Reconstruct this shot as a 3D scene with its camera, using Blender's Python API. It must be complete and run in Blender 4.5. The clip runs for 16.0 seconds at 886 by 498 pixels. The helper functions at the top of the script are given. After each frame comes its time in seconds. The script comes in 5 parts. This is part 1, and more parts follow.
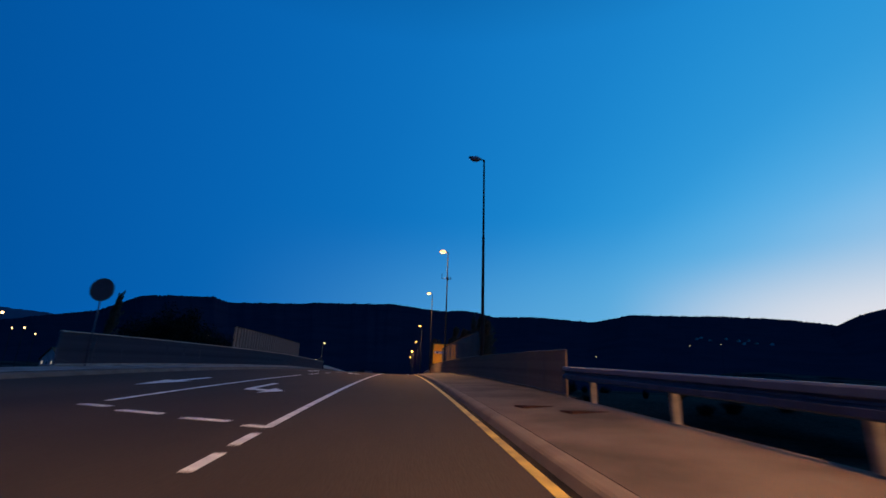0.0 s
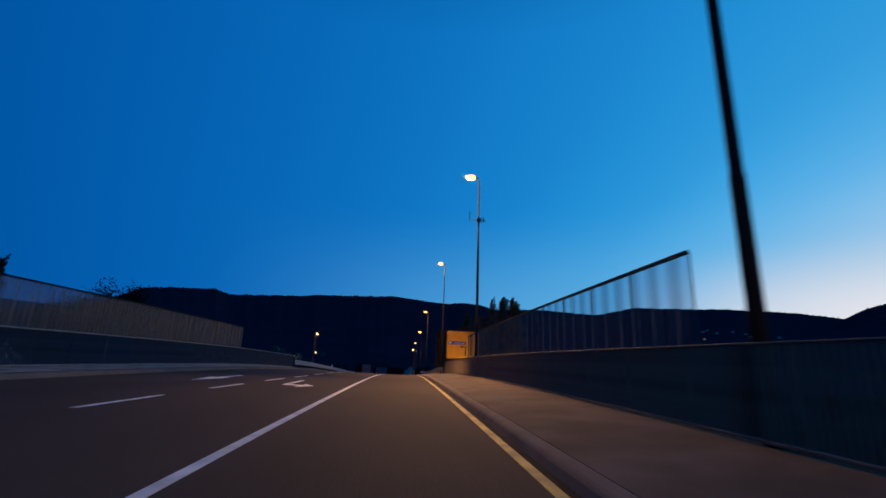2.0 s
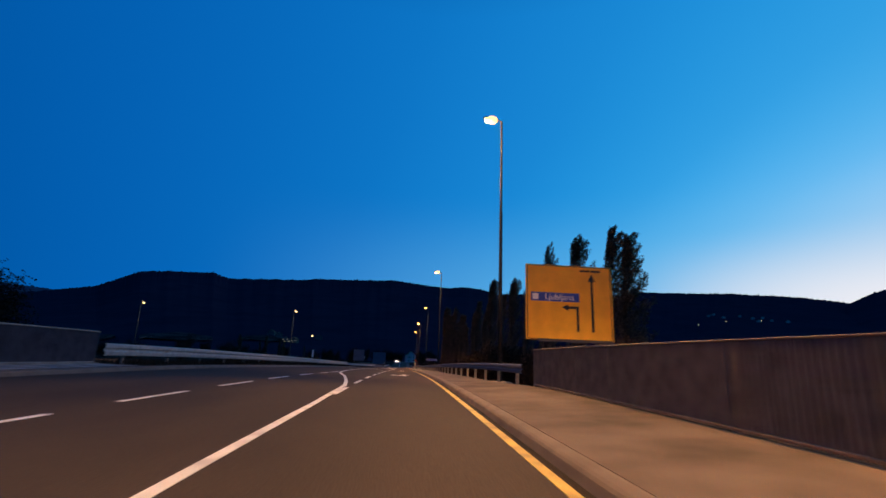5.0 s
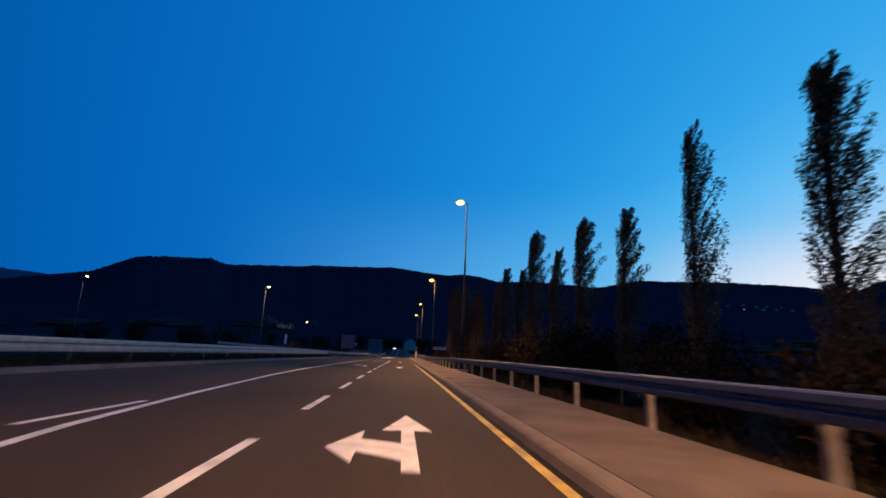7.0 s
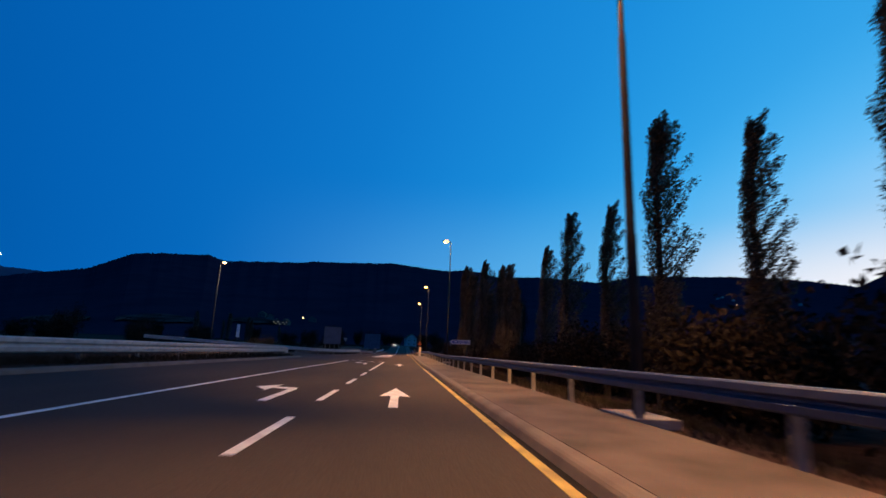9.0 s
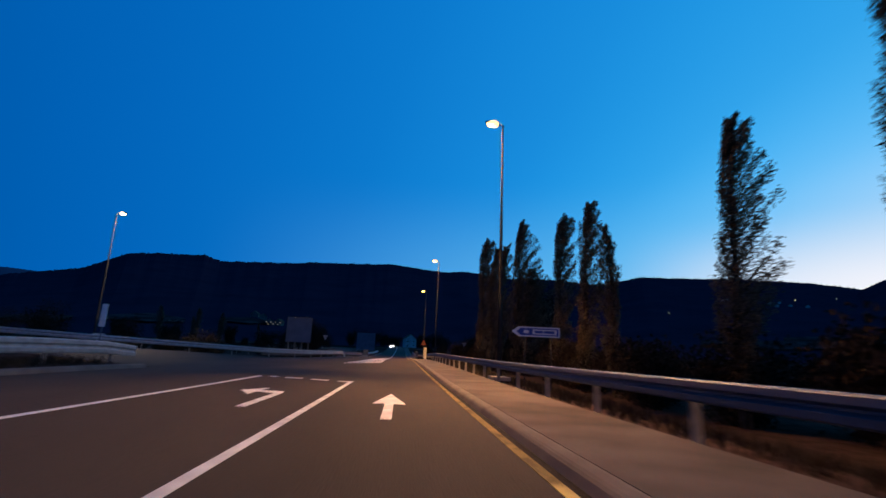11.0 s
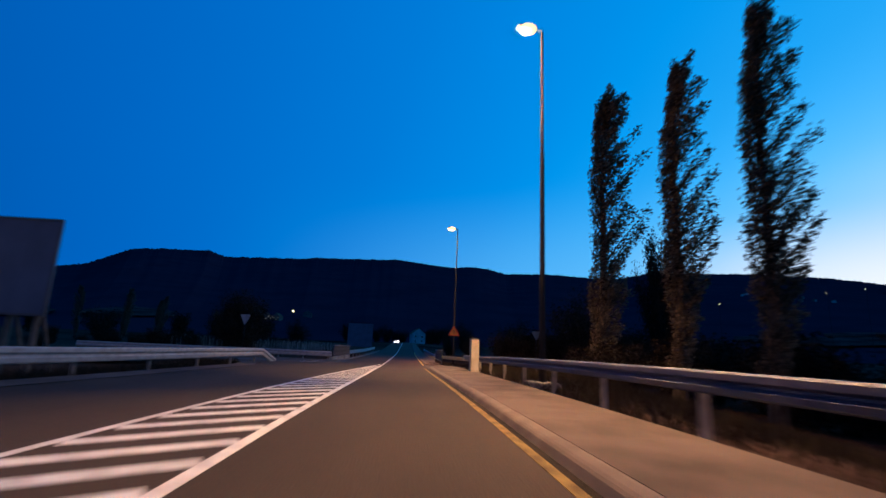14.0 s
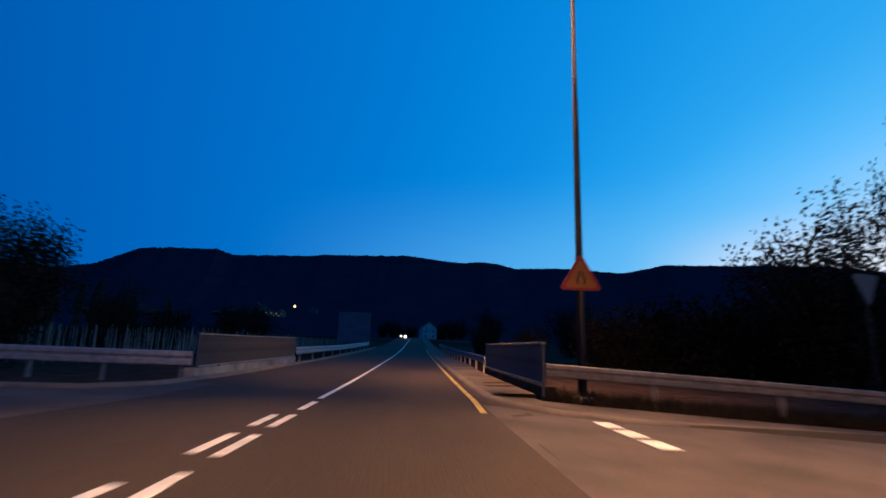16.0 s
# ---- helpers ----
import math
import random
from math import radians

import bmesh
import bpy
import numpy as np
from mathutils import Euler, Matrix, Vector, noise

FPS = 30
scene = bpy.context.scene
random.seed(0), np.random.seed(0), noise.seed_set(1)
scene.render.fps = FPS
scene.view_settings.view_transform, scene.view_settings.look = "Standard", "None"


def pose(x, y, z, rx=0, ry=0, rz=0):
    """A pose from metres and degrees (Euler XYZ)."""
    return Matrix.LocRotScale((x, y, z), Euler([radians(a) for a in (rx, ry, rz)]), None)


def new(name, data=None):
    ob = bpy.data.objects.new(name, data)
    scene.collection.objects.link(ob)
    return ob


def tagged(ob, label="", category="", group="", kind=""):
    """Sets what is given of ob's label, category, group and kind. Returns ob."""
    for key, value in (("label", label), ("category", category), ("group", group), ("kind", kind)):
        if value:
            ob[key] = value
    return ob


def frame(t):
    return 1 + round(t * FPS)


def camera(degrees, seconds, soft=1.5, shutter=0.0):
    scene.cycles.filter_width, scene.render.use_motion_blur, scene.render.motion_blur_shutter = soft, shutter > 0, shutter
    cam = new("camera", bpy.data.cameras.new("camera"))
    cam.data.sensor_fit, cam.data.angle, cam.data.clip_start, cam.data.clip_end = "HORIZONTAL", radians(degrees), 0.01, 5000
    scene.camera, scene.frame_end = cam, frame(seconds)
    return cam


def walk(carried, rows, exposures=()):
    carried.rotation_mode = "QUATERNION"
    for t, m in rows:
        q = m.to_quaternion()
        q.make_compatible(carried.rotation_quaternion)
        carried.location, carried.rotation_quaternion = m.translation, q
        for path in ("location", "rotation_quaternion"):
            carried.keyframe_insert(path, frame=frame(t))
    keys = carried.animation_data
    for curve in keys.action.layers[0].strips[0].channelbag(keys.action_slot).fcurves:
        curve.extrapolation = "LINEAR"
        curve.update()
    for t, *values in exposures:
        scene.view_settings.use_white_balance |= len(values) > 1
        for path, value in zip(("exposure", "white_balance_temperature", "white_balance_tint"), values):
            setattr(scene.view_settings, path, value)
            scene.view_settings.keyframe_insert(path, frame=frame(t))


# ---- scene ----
import itertools

# ---------------- camera ----------------
cam = camera(85.65, 16.0, soft=1.6, shutter=0.42)
PATH = [
    (0, 0.025, 3.088, 1.368, 16.65, -1.92, -4.87),
    (0.5, 0.046, 8.375, 1.737, 16.85, -1.97, -5.02),
    (1, 0.039, 13.704, 2.094, 16.26, -1.69, -5.02),
    (1.5, 0.028, 18.992, 2.425, 16.11, -2.33, -4.93),
    (2, 0.036, 24.38, 2.734, 15.79, -2.07, -4.65),
    (2.5, 0.028, 30.079, 3.034, 15.65, -2.2, -4.57),
    (3, 0.012, 35.812, 3.314, 15.41, -2.11, -4.83),
    (3.5, 0.024, 41.31, 3.565, 15.04, -2.13, -4.47),
    (6, -0.084, 72.131, 4.599, 13.61, -2.08, -4.71),
    (6.5, -0.088, 79.13, 4.72, 13.32, -2.25, -4.67),
    (7, -0.067, 86.156, 4.792, 12.55, -2.43, -4.8),
    (7.5, -0.039, 93.173, 4.819, 12.61, -2.31, -4.85),
    (8, -0.043, 100.141, 4.833, 12.01, -2.4, -4.93),
    (8.5, -0.062, 106.929, 4.841, 12.22, -2.27, -4.86),
    (9, -0.07, 113.662, 4.838, 12.13, -2.16, -4.76),
    (11.5, -0.043, 151.391, 4.759, 12.4, -2.34, -4.97),
    (12, 0.003, 159.651, 4.756, 11.68, -2.27, -5.01),
    (12.5, 0.054, 167.922, 4.791, 11.79, -2.31, -4.66),
    (13, 0.021, 176.132, 4.844, 11.81, -2.29, -4.49),
    (13.5, -0.023, 184.243, 4.89, 11.66, -1.97, -4.29),
    (14, -0.045, 192.229, 4.936, 11.95, -2.37, -4.2),
    (14.5, 0.035, 200.711, 4.953, 11.72, -2.27, -3.75),
    (15, 0.095, 209.358, 4.913, 11.84, -2.67, -3.48),
    (15.5, 0.055, 217.736, 4.847, 11.75, -2.19, -3.27),
    (16, 0.083, 225.689, 4.781, 11.48, -1.81, -3.08)
]
walk(cam, [(t, pose(x, y, z, 90 + p, r, yaw)) for t, x, y, z, p, r, yaw in PATH],
     exposures=[(0.0, -0.06, 6500, 10), (4.0, 0.04, 6500, 10), (6.0, 0.13, 6500, 10), (9.0, 0.17, 6500, 10), (11.3, 0.2, 6400, 10), (12.2, 0.25, 5900, 9), (15.2, 0.25, 5900, 9), (16.0, 0.2, 6150, 10)])

# ---------------- world and light ----------------
world = bpy.data.worlds.new("dusk_sky")
scene.world = world
world.use_nodes = True
wn, wl = world.node_tree.nodes, world.node_tree.links
# Twilight: a pale glow low over the place where the sun has set, falling off to deep blue all round and overhead.
SUNSET = radians(62)
tc = wn.new("ShaderNodeTexCoord")
aim = wn.new("ShaderNodeVectorMath")
aim.operation = "DOT_PRODUCT"
aim.inputs[1].default_value = (math.sin(SUNSET), math.cos(SUNSET), 0)
wl.new(tc.outputs["Generated"], aim.inputs[0])
sep = wn.new("ShaderNodeSeparateXYZ")
wl.new(tc.outputs["Generated"], sep.inputs[0])
low = wn.new("ShaderNodeMapRange")
low.inputs[1].default_value, low.inputs[2].default_value, low.inputs[3].default_value, low.inputs[4].default_value = 0.05, 0.52, 1.11, 0.935
low.interpolation_type = "SMOOTHSTEP"
wl.new(sep.outputs["Z"], low.inputs[0])
near = wn.new("ShaderNodeMath")
near.operation = "MULTIPLY"
wl.new(aim.outputs["Value"], near.inputs[0])
wl.new(low.outputs[0], near.inputs[1])
span01 = wn.new("ShaderNodeMapRange")
span01.inputs[1].default_value, span01.inputs[2].default_value = -1.0, 1.1
wl.new(near.outputs[0], span01.inputs[0])
ramp = wn.new("ShaderNodeValToRGB")
ramp.color_ramp.interpolation = "B_SPLINE"
stops = ((-1.0, (0.0, 0.025, 0.12)), (-0.3, (0.0, 0.092, 0.37)), (0.0, (0.001, 0.112, 0.43)), (0.35, (0.003, 0.165, 0.53)), (0.6, (0.008, 0.225, 0.62)), (0.78, (0.020, 0.315, 0.72)), (0.90, (0.09, 0.45, 0.83)), (0.99, (0.34, 0.60, 0.87)), (1.09, (0.85, 0.83, 0.86)))
el = ramp.color_ramp.elements
while len(el) > 1:
    el.remove(el[-1])
for i, (v, c) in enumerate(stops):
    e = el[0] if i == 0 else el.new((v + 1.0) / 2.1)
    e.position, e.color = (v + 1.0) / 2.1, (*c, 1)
wl.new(span01.outputs[0], ramp.inputs[0])
high = wn.new("ShaderNodeMapRange")
high.inputs[1].default_value, high.inputs[2].default_value, high.inputs[3].default_value, high.inputs[4].default_value = 0.64, 1.0, 1.0, 0.30
wl.new(sep.outputs["Z"], high.inputs[0])
haze = wn.new("ShaderNodeMapRange")
haze.interpolation_type = "SMOOTHSTEP"
haze.inputs[1].default_value, haze.inputs[2].default_value, haze.inputs[3].default_value, haze.inputs[4].default_value = 0.10, 0.36, 1.0, 0.0
wl.new(sep.outputs["Z"], haze.inputs[0])
toward = wn.new("ShaderNodeMapRange")
toward.interpolation_type = "SMOOTHSTEP"
toward.inputs[1].default_value, toward.inputs[2].default_value, toward.inputs[3].default_value, toward.inputs[4].default_value = 0.05, 1.0, 0.0, 0.8
wl.new(aim.outputs["Value"], toward.inputs[0])
veil = wn.new("ShaderNodeMath")
veil.operation = "MULTIPLY"
wl.new(haze.outputs[0], veil.inputs[0])
wl.new(toward.outputs[0], veil.inputs[1])
pale = wn.new("ShaderNodeMix")
pale.data_type = "RGBA"
wl.new(veil.outputs[0], pale.inputs["Factor"])
wl.new(ramp.outputs[0], pale.inputs["A"])
pale.inputs["B"].default_value = (0.15, 0.45, 0.74, 1)
# the last warm white light right above the hills where the sun went down
glow_low = wn.new("ShaderNodeMapRange")
glow_low.interpolation_type = "SMOOTHSTEP"
glow_low.inputs[1].default_value, glow_low.inputs[2].default_value, glow_low.inputs[3].default_value, glow_low.inputs[4].default_value = 0.12, 0.27, 0.92, 0.0
wl.new(sep.outputs["Z"], glow_low.inputs[0])
glow_side = wn.new("ShaderNodeMapRange")
glow_side.interpolation_type = "SMOOTHSTEP"
glow_side.inputs[1].default_value, glow_side.inputs[2].default_value = 0.76, 1.0
wl.new(aim.outputs["Value"], glow_side.inputs[0])
glow_share = wn.new("ShaderNodeMath")
glow_share.operation = "MULTIPLY"
wl.new(glow_low.outputs[0], glow_share.inputs[0])
wl.new(glow_side.outputs[0], glow_share.inputs[1])
dusk = wn.new("ShaderNodeMix")
dusk.data_type = "RGBA"
wl.new(glow_share.outputs[0], dusk.inputs["Factor"])
wl.new(pale.outputs["Result"], dusk.inputs["A"])
dusk.inputs["B"].default_value = (0.88, 0.84, 0.86, 1)
wl.new(dusk.outputs["Result"], wn["Background"].inputs[0])
wl.new(high.outputs[0], wn["Background"].inputs[1])

LAMP_POWER = 3700.0
LAMP_COLOUR = (1.0, 0.47, 0.15)

# ---------------- materials ----------------


def mat(name, colour, rough=0.7, metal=0.0, scale=8.0, vary=0.25, bump=0.15, fine=60.0, spot=None, emit=0.0, island=0.0, stretch=(1, 1, 1), spec=0.35):
    """A surface with wear at a coarse and a fine scale. spot: a second colour for stains."""
    m = bpy.data.materials.new(name)
    m.use_nodes = True
    n, l = m.node_tree.nodes, m.node_tree.links
    b = n["Principled BSDF"]
    b.inputs["Metallic"].default_value = metal
    b.inputs["Specular IOR Level"].default_value = spec
    tc = n.new("ShaderNodeTexCoord")
    mp = n.new("ShaderNodeMapping")
    mp.inputs["Scale"].default_value = stretch
    l.new(tc.outputs["Object"], mp.inputs["Vector"])
    a = n.new("ShaderNodeTexNoise")
    a.inputs["Scale"].default_value, a.inputs["Detail"].default_value = scale, 6
    f = n.new("ShaderNodeTexNoise")
    f.inputs["Scale"].default_value, f.inputs["Detail"].default_value = fine, 3
    for q in (a, f):
        l.new(mp.outputs[0], q.inputs["Vector"])
    mix = n.new("ShaderNodeMix")
    mix.data_type = "RGBA"
    dark = spot or tuple(c * (1 - 2 * vary) for c in colour)
    light = tuple(min(1, c * (1 + vary)) for c in colour)
    ramp = n.new("ShaderNodeMapRange")
    ramp.inputs[1].default_value, ramp.inputs[2].default_value = 0.32, 0.62
    l.new(a.outputs[0], ramp.inputs[0])
    l.new(ramp.outputs[0], mix.inputs["Factor"])
    mix.inputs["A"].default_value, mix.inputs["B"].default_value = (*dark, 1), (*light, 1)
    mix2 = n.new("ShaderNodeMix")
    mix2.data_type, mix2.blend_type = "RGBA", "MULTIPLY"
    mix2.inputs["Factor"].default_value = min(1, vary * 2)
    l.new(mix.outputs["Result"], mix2.inputs["A"])
    r2 = n.new("ShaderNodeMapRange")
    r2.inputs[1].default_value, r2.inputs[2].default_value, r2.inputs[3].default_value, r2.inputs[4].default_value = 0.3, 0.7, 0.55, 1.3
    l.new(f.outputs[0], r2.inputs[0])
    l.new(r2.outputs[0], mix2.inputs["B"])
    out = mix2.outputs["Result"]
    if island:
        geo = n.new("ShaderNodeNewGeometry")
        hsv = n.new("ShaderNodeHueSaturation")
        r3 = n.new("ShaderNodeMapRange")
        r3.inputs[3].default_value, r3.inputs[4].default_value = 1 - island, 1 + island
        l.new(geo.outputs["Random Per Island"], r3.inputs[0])
        l.new(r3.outputs[0], hsv.inputs["Value"])
        l.new(out, hsv.inputs["Color"])
        out = hsv.outputs[0]
    l.new(out, b.inputs["Base Color"])
    rr = n.new("ShaderNodeMapRange")
    rr.inputs[3].default_value, rr.inputs[4].default_value = max(0.02, rough - 0.12), min(1, rough + 0.12)
    l.new(a.outputs[0], rr.inputs[0])
    l.new(rr.outputs[0], b.inputs["Roughness"])
    if bump:
        bp = n.new("ShaderNodeBump")
        bp.inputs["Strength"].default_value, bp.inputs["Distance"].default_value = bump, 0.02
        l.new(f.outputs[0], bp.inputs["Height"])
        l.new(bp.outputs[0], b.inputs["Normal"])
    if emit:
        b.inputs["Emission Color"].default_value = (*colour, 1)
        b.inputs["Emission Strength"].default_value = emit
    return m


ASPHALT = mat("asphalt", (0.045, 0.0375, 0.030), 0.88, scale=0.35, vary=0.18, bump=0.5, fine=45, spec=0.12, stretch=(1, 0.3, 1))
ASPHALT_OLD = mat("old_asphalt", (0.080, 0.072, 0.066), 0.9, scale=0.6, vary=0.18, bump=0.5, fine=40, spec=0.12)
PAINT = mat("road_paint_white", (0.67, 0.71, 0.66), 0.6, scale=3.0, vary=0.14, bump=0.2, fine=90)
PAINT_Y = mat("road_paint_yellow", (0.43, 0.33, 0.065), 0.7, scale=2.5, vary=0.24, bump=0.2, fine=90)
PAINT_Y_WORN = mat("road_paint_yellow_worn", (0.20, 0.15, 0.045), 0.8, scale=4, vary=0.35, bump=0.25, fine=70, spec=0.1)
CONCRETE = mat("concrete", (0.25, 0.235, 0.215), 0.9, spec=0.12, scale=1.2, vary=0.2, bump=0.35, fine=50)
KERB = mat("kerb_granite", (0.135, 0.118, 0.104), 0.9, spec=0.12, scale=1.6, vary=0.12, bump=0.3, fine=80)
PAVE = mat("pavement_asphalt", (0.098, 0.084, 0.073), 0.92, scale=0.7, vary=0.22, bump=0.45, fine=55, spec=0.12)
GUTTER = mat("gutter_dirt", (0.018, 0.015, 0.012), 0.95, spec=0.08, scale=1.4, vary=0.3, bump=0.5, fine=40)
# the warm brown stands in for headlight glow on the bars
RAILING = mat("railing_steel_headlit", (0.15, 0.122, 0.105), 0.7, scale=3, vary=0.15, bump=0.05, spec=0.2)
RAILING_GREY = mat("railing_grey_steel", (0.075, 0.09, 0.115), 0.7, scale=3, vary=0.15, bump=0.05, spec=0.2)
RAILING_PALE = mat("railing_galvanised", (0.27, 0.245, 0.225), 0.65, scale=3, vary=0.15, bump=0.05, spec=0.25)
# galvanised steel as on the right rails, shade and blue sky in the colour
STEEL_SHADED = mat("galvanised_steel_shaded", (0.085, 0.105, 0.155), 0.6, metal=0.85, scale=4, vary=0.12, bump=0.08, fine=70)
POST_STEEL = mat("rail_post_steel", (0.20, 0.19, 0.185), 0.7, metal=0.4, scale=4, vary=0.15, bump=0.08)
# the same steel for the left rails, with lamplight put into the colour
STEEL_LAMPLIT = mat("galvanised_steel_lamplit", (0.36, 0.36, 0.37), 0.65, metal=0.5, scale=4, vary=0.12, bump=0.08, fine=70)
POLE = mat("pole_steel", (0.022, 0.023, 0.026), 0.75, scale=2, vary=0.15, bump=0.08, spec=0.1)
HOUSING = mat("luminaire_grey", (0.10, 0.10, 0.11), 0.5, scale=6, vary=0.12, bump=0.05)
GRASS = mat("grass_soil", (0.036, 0.0235, 0.020), 0.95, scale=0.15, vary=0.28, bump=0.8, fine=6, spec=0.04)
BLADE = mat("grass_blades", (0.028, 0.023, 0.017), 0.9, scale=2, vary=0.25, bump=0, island=0.35, spec=0.04)
FIELD = mat("fields", (0.055, 0.036, 0.030), 0.97, scale=0.02, vary=0.4, bump=0.6, fine=1.5, spec=0.0)
# bluer and paler than FOREST: the distance haze is mixed into the colour
FOREST_HAZED = mat("hazed_hills", (0.06, 0.075, 0.12), 0.98, scale=0.01, vary=0.07, bump=0, spec=0.0)
MEADOW = mat("pale_meadow", (0.070, 0.037, 0.037), 0.97, scale=0.03, vary=0.35, bump=0.2, fine=0.4, spec=0.0)
FOREST = mat("forest_hills", (0.042, 0.022, 0.040), 0.98, scale=0.01, vary=0.07, bump=0.05, fine=0.15, spec=0.0)
def thin_leaf(m, share):
    """Lets part of the light through, as thin leaves do."""
    n, l = m.node_tree.nodes, m.node_tree.links
    b, out = n["Principled BSDF"], n["Material Output"]
    t = n.new("ShaderNodeBsdfTranslucent")
    l.new(b.inputs["Base Color"].links[0].from_socket, t.inputs["Color"])
    mix = n.new("ShaderNodeMixShader")
    mix.inputs[0].default_value = share
    l.new(b.outputs[0], mix.inputs[1])
    l.new(t.outputs[0], mix.inputs[2])
    l.new(mix.outputs[0], out.inputs["Surface"])
    return m


LEAF = thin_leaf(mat("leaves", (0.118, 0.090, 0.066), 0.9, scale=1.0, vary=0.2, bump=0, island=0.4, spec=0.04), 0.45)
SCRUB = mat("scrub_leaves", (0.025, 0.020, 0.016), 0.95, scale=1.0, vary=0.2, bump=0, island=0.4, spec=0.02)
BARK = mat("bark", (0.060, 0.048, 0.038), 0.92, scale=5, vary=0.3, bump=0.6, fine=30, stretch=(1, 1, 0.3), spec=0.04)
SIGN_Y = mat("sign_amber", (0.85, 0.38, 0.015), 0.45, scale=1.5, vary=0.06, bump=0.02)
# SIGN_Y as seen under orange lamplight: the dimmer, redder light is coloured in
SIGN_Y_LAMPLIT = mat("sign_amber_lamplit", (0.33, 0.11, 0.008), 0.5, scale=1.5, vary=0.12, bump=0.02)
SIGN_B = mat("sign_blue", (0.03, 0.07, 0.32), 0.45, scale=2, vary=0.08, bump=0.02)
SIGN_K = mat("sign_black", (0.015, 0.015, 0.015), 0.5, scale=3, vary=0.1, bump=0.02)
SIGN_W = mat("sign_white", (0.72, 0.72, 0.72), 0.45, scale=2, vary=0.06, bump=0.02)
SIGN_R = mat("sign_red", (0.28, 0.018, 0.010), 0.45, scale=2, vary=0.08, bump=0.02)
SIGN_PALE = mat("sign_back_pale", (0.34, 0.33, 0.33), 0.6, metal=0.0, scale=2, vary=0.12, bump=0.05)
SIGN_BACK = mat("sign_back_aluminium", (0.085, 0.09, 0.10), 0.6, metal=0.3, scale=2, vary=0.12, bump=0.05)
BOARD = mat("billboard_paper", (0.085, 0.105, 0.15), 0.7, scale=0.8, vary=0.1, bump=0.05)
STAKE = mat("bleached_stakes", (0.22, 0.205, 0.19), 0.9, scale=6, vary=0.25, bump=0.2, stretch=(1, 1, 0.15))
WOOD = mat("weathered_wood", (0.12, 0.10, 0.085), 0.9, scale=6, vary=0.25, bump=0.4, stretch=(1, 1, 0.15))
PLASTER = mat("house_plaster", (0.42, 0.41, 0.40), 0.9, scale=0.5, vary=0.1, bump=0.15)
PLASTER_OLD = mat("weathered_plaster", (0.10, 0.10, 0.10), 0.95, scale=0.5, vary=0.2, bump=0.2, spec=0.05)
ROOF = mat("roof_tiles", (0.16, 0.09, 0.06), 0.9, spec=0.03, scale=1.0, vary=0.25, bump=0.4, fine=8)
IRON_SLOT = mat("rusty_slot", (0.020, 0.009, 0.007), 0.85, scale=12, vary=0.2, bump=0.2, spec=0.1)
IRON = mat("rusty_cast_iron", (0.050, 0.022, 0.016), 0.8, spec=0.15, scale=12, vary=0.2, bump=0.3)
BOX_PAINT = mat("cabinet_paint", (0.30, 0.29, 0.275), 0.6, scale=2, vary=0.12, bump=0.08)
GLASS_DARK = mat("window_dark", (0.02, 0.022, 0.025), 0.12, scale=2, vary=0.1, bump=0)


def glow(name, colour, strength):
    m = bpy.data.materials.new(name)
    m.use_nodes = True
    b = m.node_tree.nodes["Principled BSDF"]
    b.inputs["Base Color"].default_value = (*colour, 1)
    b.inputs["Emission Color"].default_value = (*colour, 1)
    b.inputs["Emission Strength"].default_value = strength
    return m


SODIUM = glow("sodium_bowl", (1.0, 0.46, 0.11), 4.2)
SODIUM_FAR = glow("lamp_bowl_far", (1.0, 0.60, 0.26), 4.5)
LAMP_OFF = mat("unlit_bowl", (0.35, 0.36, 0.36), 0.25, scale=3, vary=0.08, bump=0)
WINDOW_LIT = glow("lit_window", (1.0, 0.8, 0.5), 0.4)


def screen_material(name, low, high, colour):
    """Ribbed translucent sheet: broad upright folds and fine level ribs, clouding more or less of the light."""
    m = bpy.data.materials.new(name)
    m.use_nodes = True
    n, l = m.node_tree.nodes, m.node_tree.links
    b = n["Principled BSDF"]
    b.inputs["Base Color"].default_value = (*colour, 1)
    b.inputs["Roughness"].default_value = 0.4
    tr = n.new("ShaderNodeBsdfTransparent")
    tr.inputs[0].default_value = (0.68, 0.77, 0.88, 1)
    mx = n.new("ShaderNodeMixShader")
    tc = n.new("ShaderNodeTexCoord")
    share = None
    for direction, scale, warp, weight in (("Y", 0.448, 0.25, 0.72), ("Z", 7.8, 0.0, 0.28)):
        w = n.new("ShaderNodeTexWave")
        w.wave_type, w.bands_direction, w.wave_profile = "BANDS", direction, "SIN"
        w.inputs["Scale"].default_value, w.inputs["Distortion"].default_value = scale, warp
        w.inputs["Detail"].default_value, w.inputs["Detail Scale"].default_value = 1.0, 0.6
        l.new(tc.outputs["Object"], w.inputs["Vector"])
        k = n.new("ShaderNodeMath")
        k.operation = "MULTIPLY"
        k.inputs[1].default_value = weight
        l.new(w.outputs["Fac"], k.inputs[0])
        if share is None:
            share = k
        else:
            add = n.new("ShaderNodeMath")
            l.new(share.outputs[0], add.inputs[0])
            l.new(k.outputs[0], add.inputs[1])
            share = add
    mr = n.new("ShaderNodeMapRange")
    mr.inputs[1].default_value, mr.inputs[2].default_value = 0.1, 0.9
    mr.inputs[3].default_value, mr.inputs[4].default_value = low, high
    l.new(share.outputs[0], mr.inputs[0])
    l.new(mr.outputs[0], mx.inputs[0])
    l.new(tr.outputs[0], mx.inputs[1])
    l.new(b.outputs[0], mx.inputs[2])
    l.new(mx.outputs[0], n["Material Output"].inputs[0])
    return m


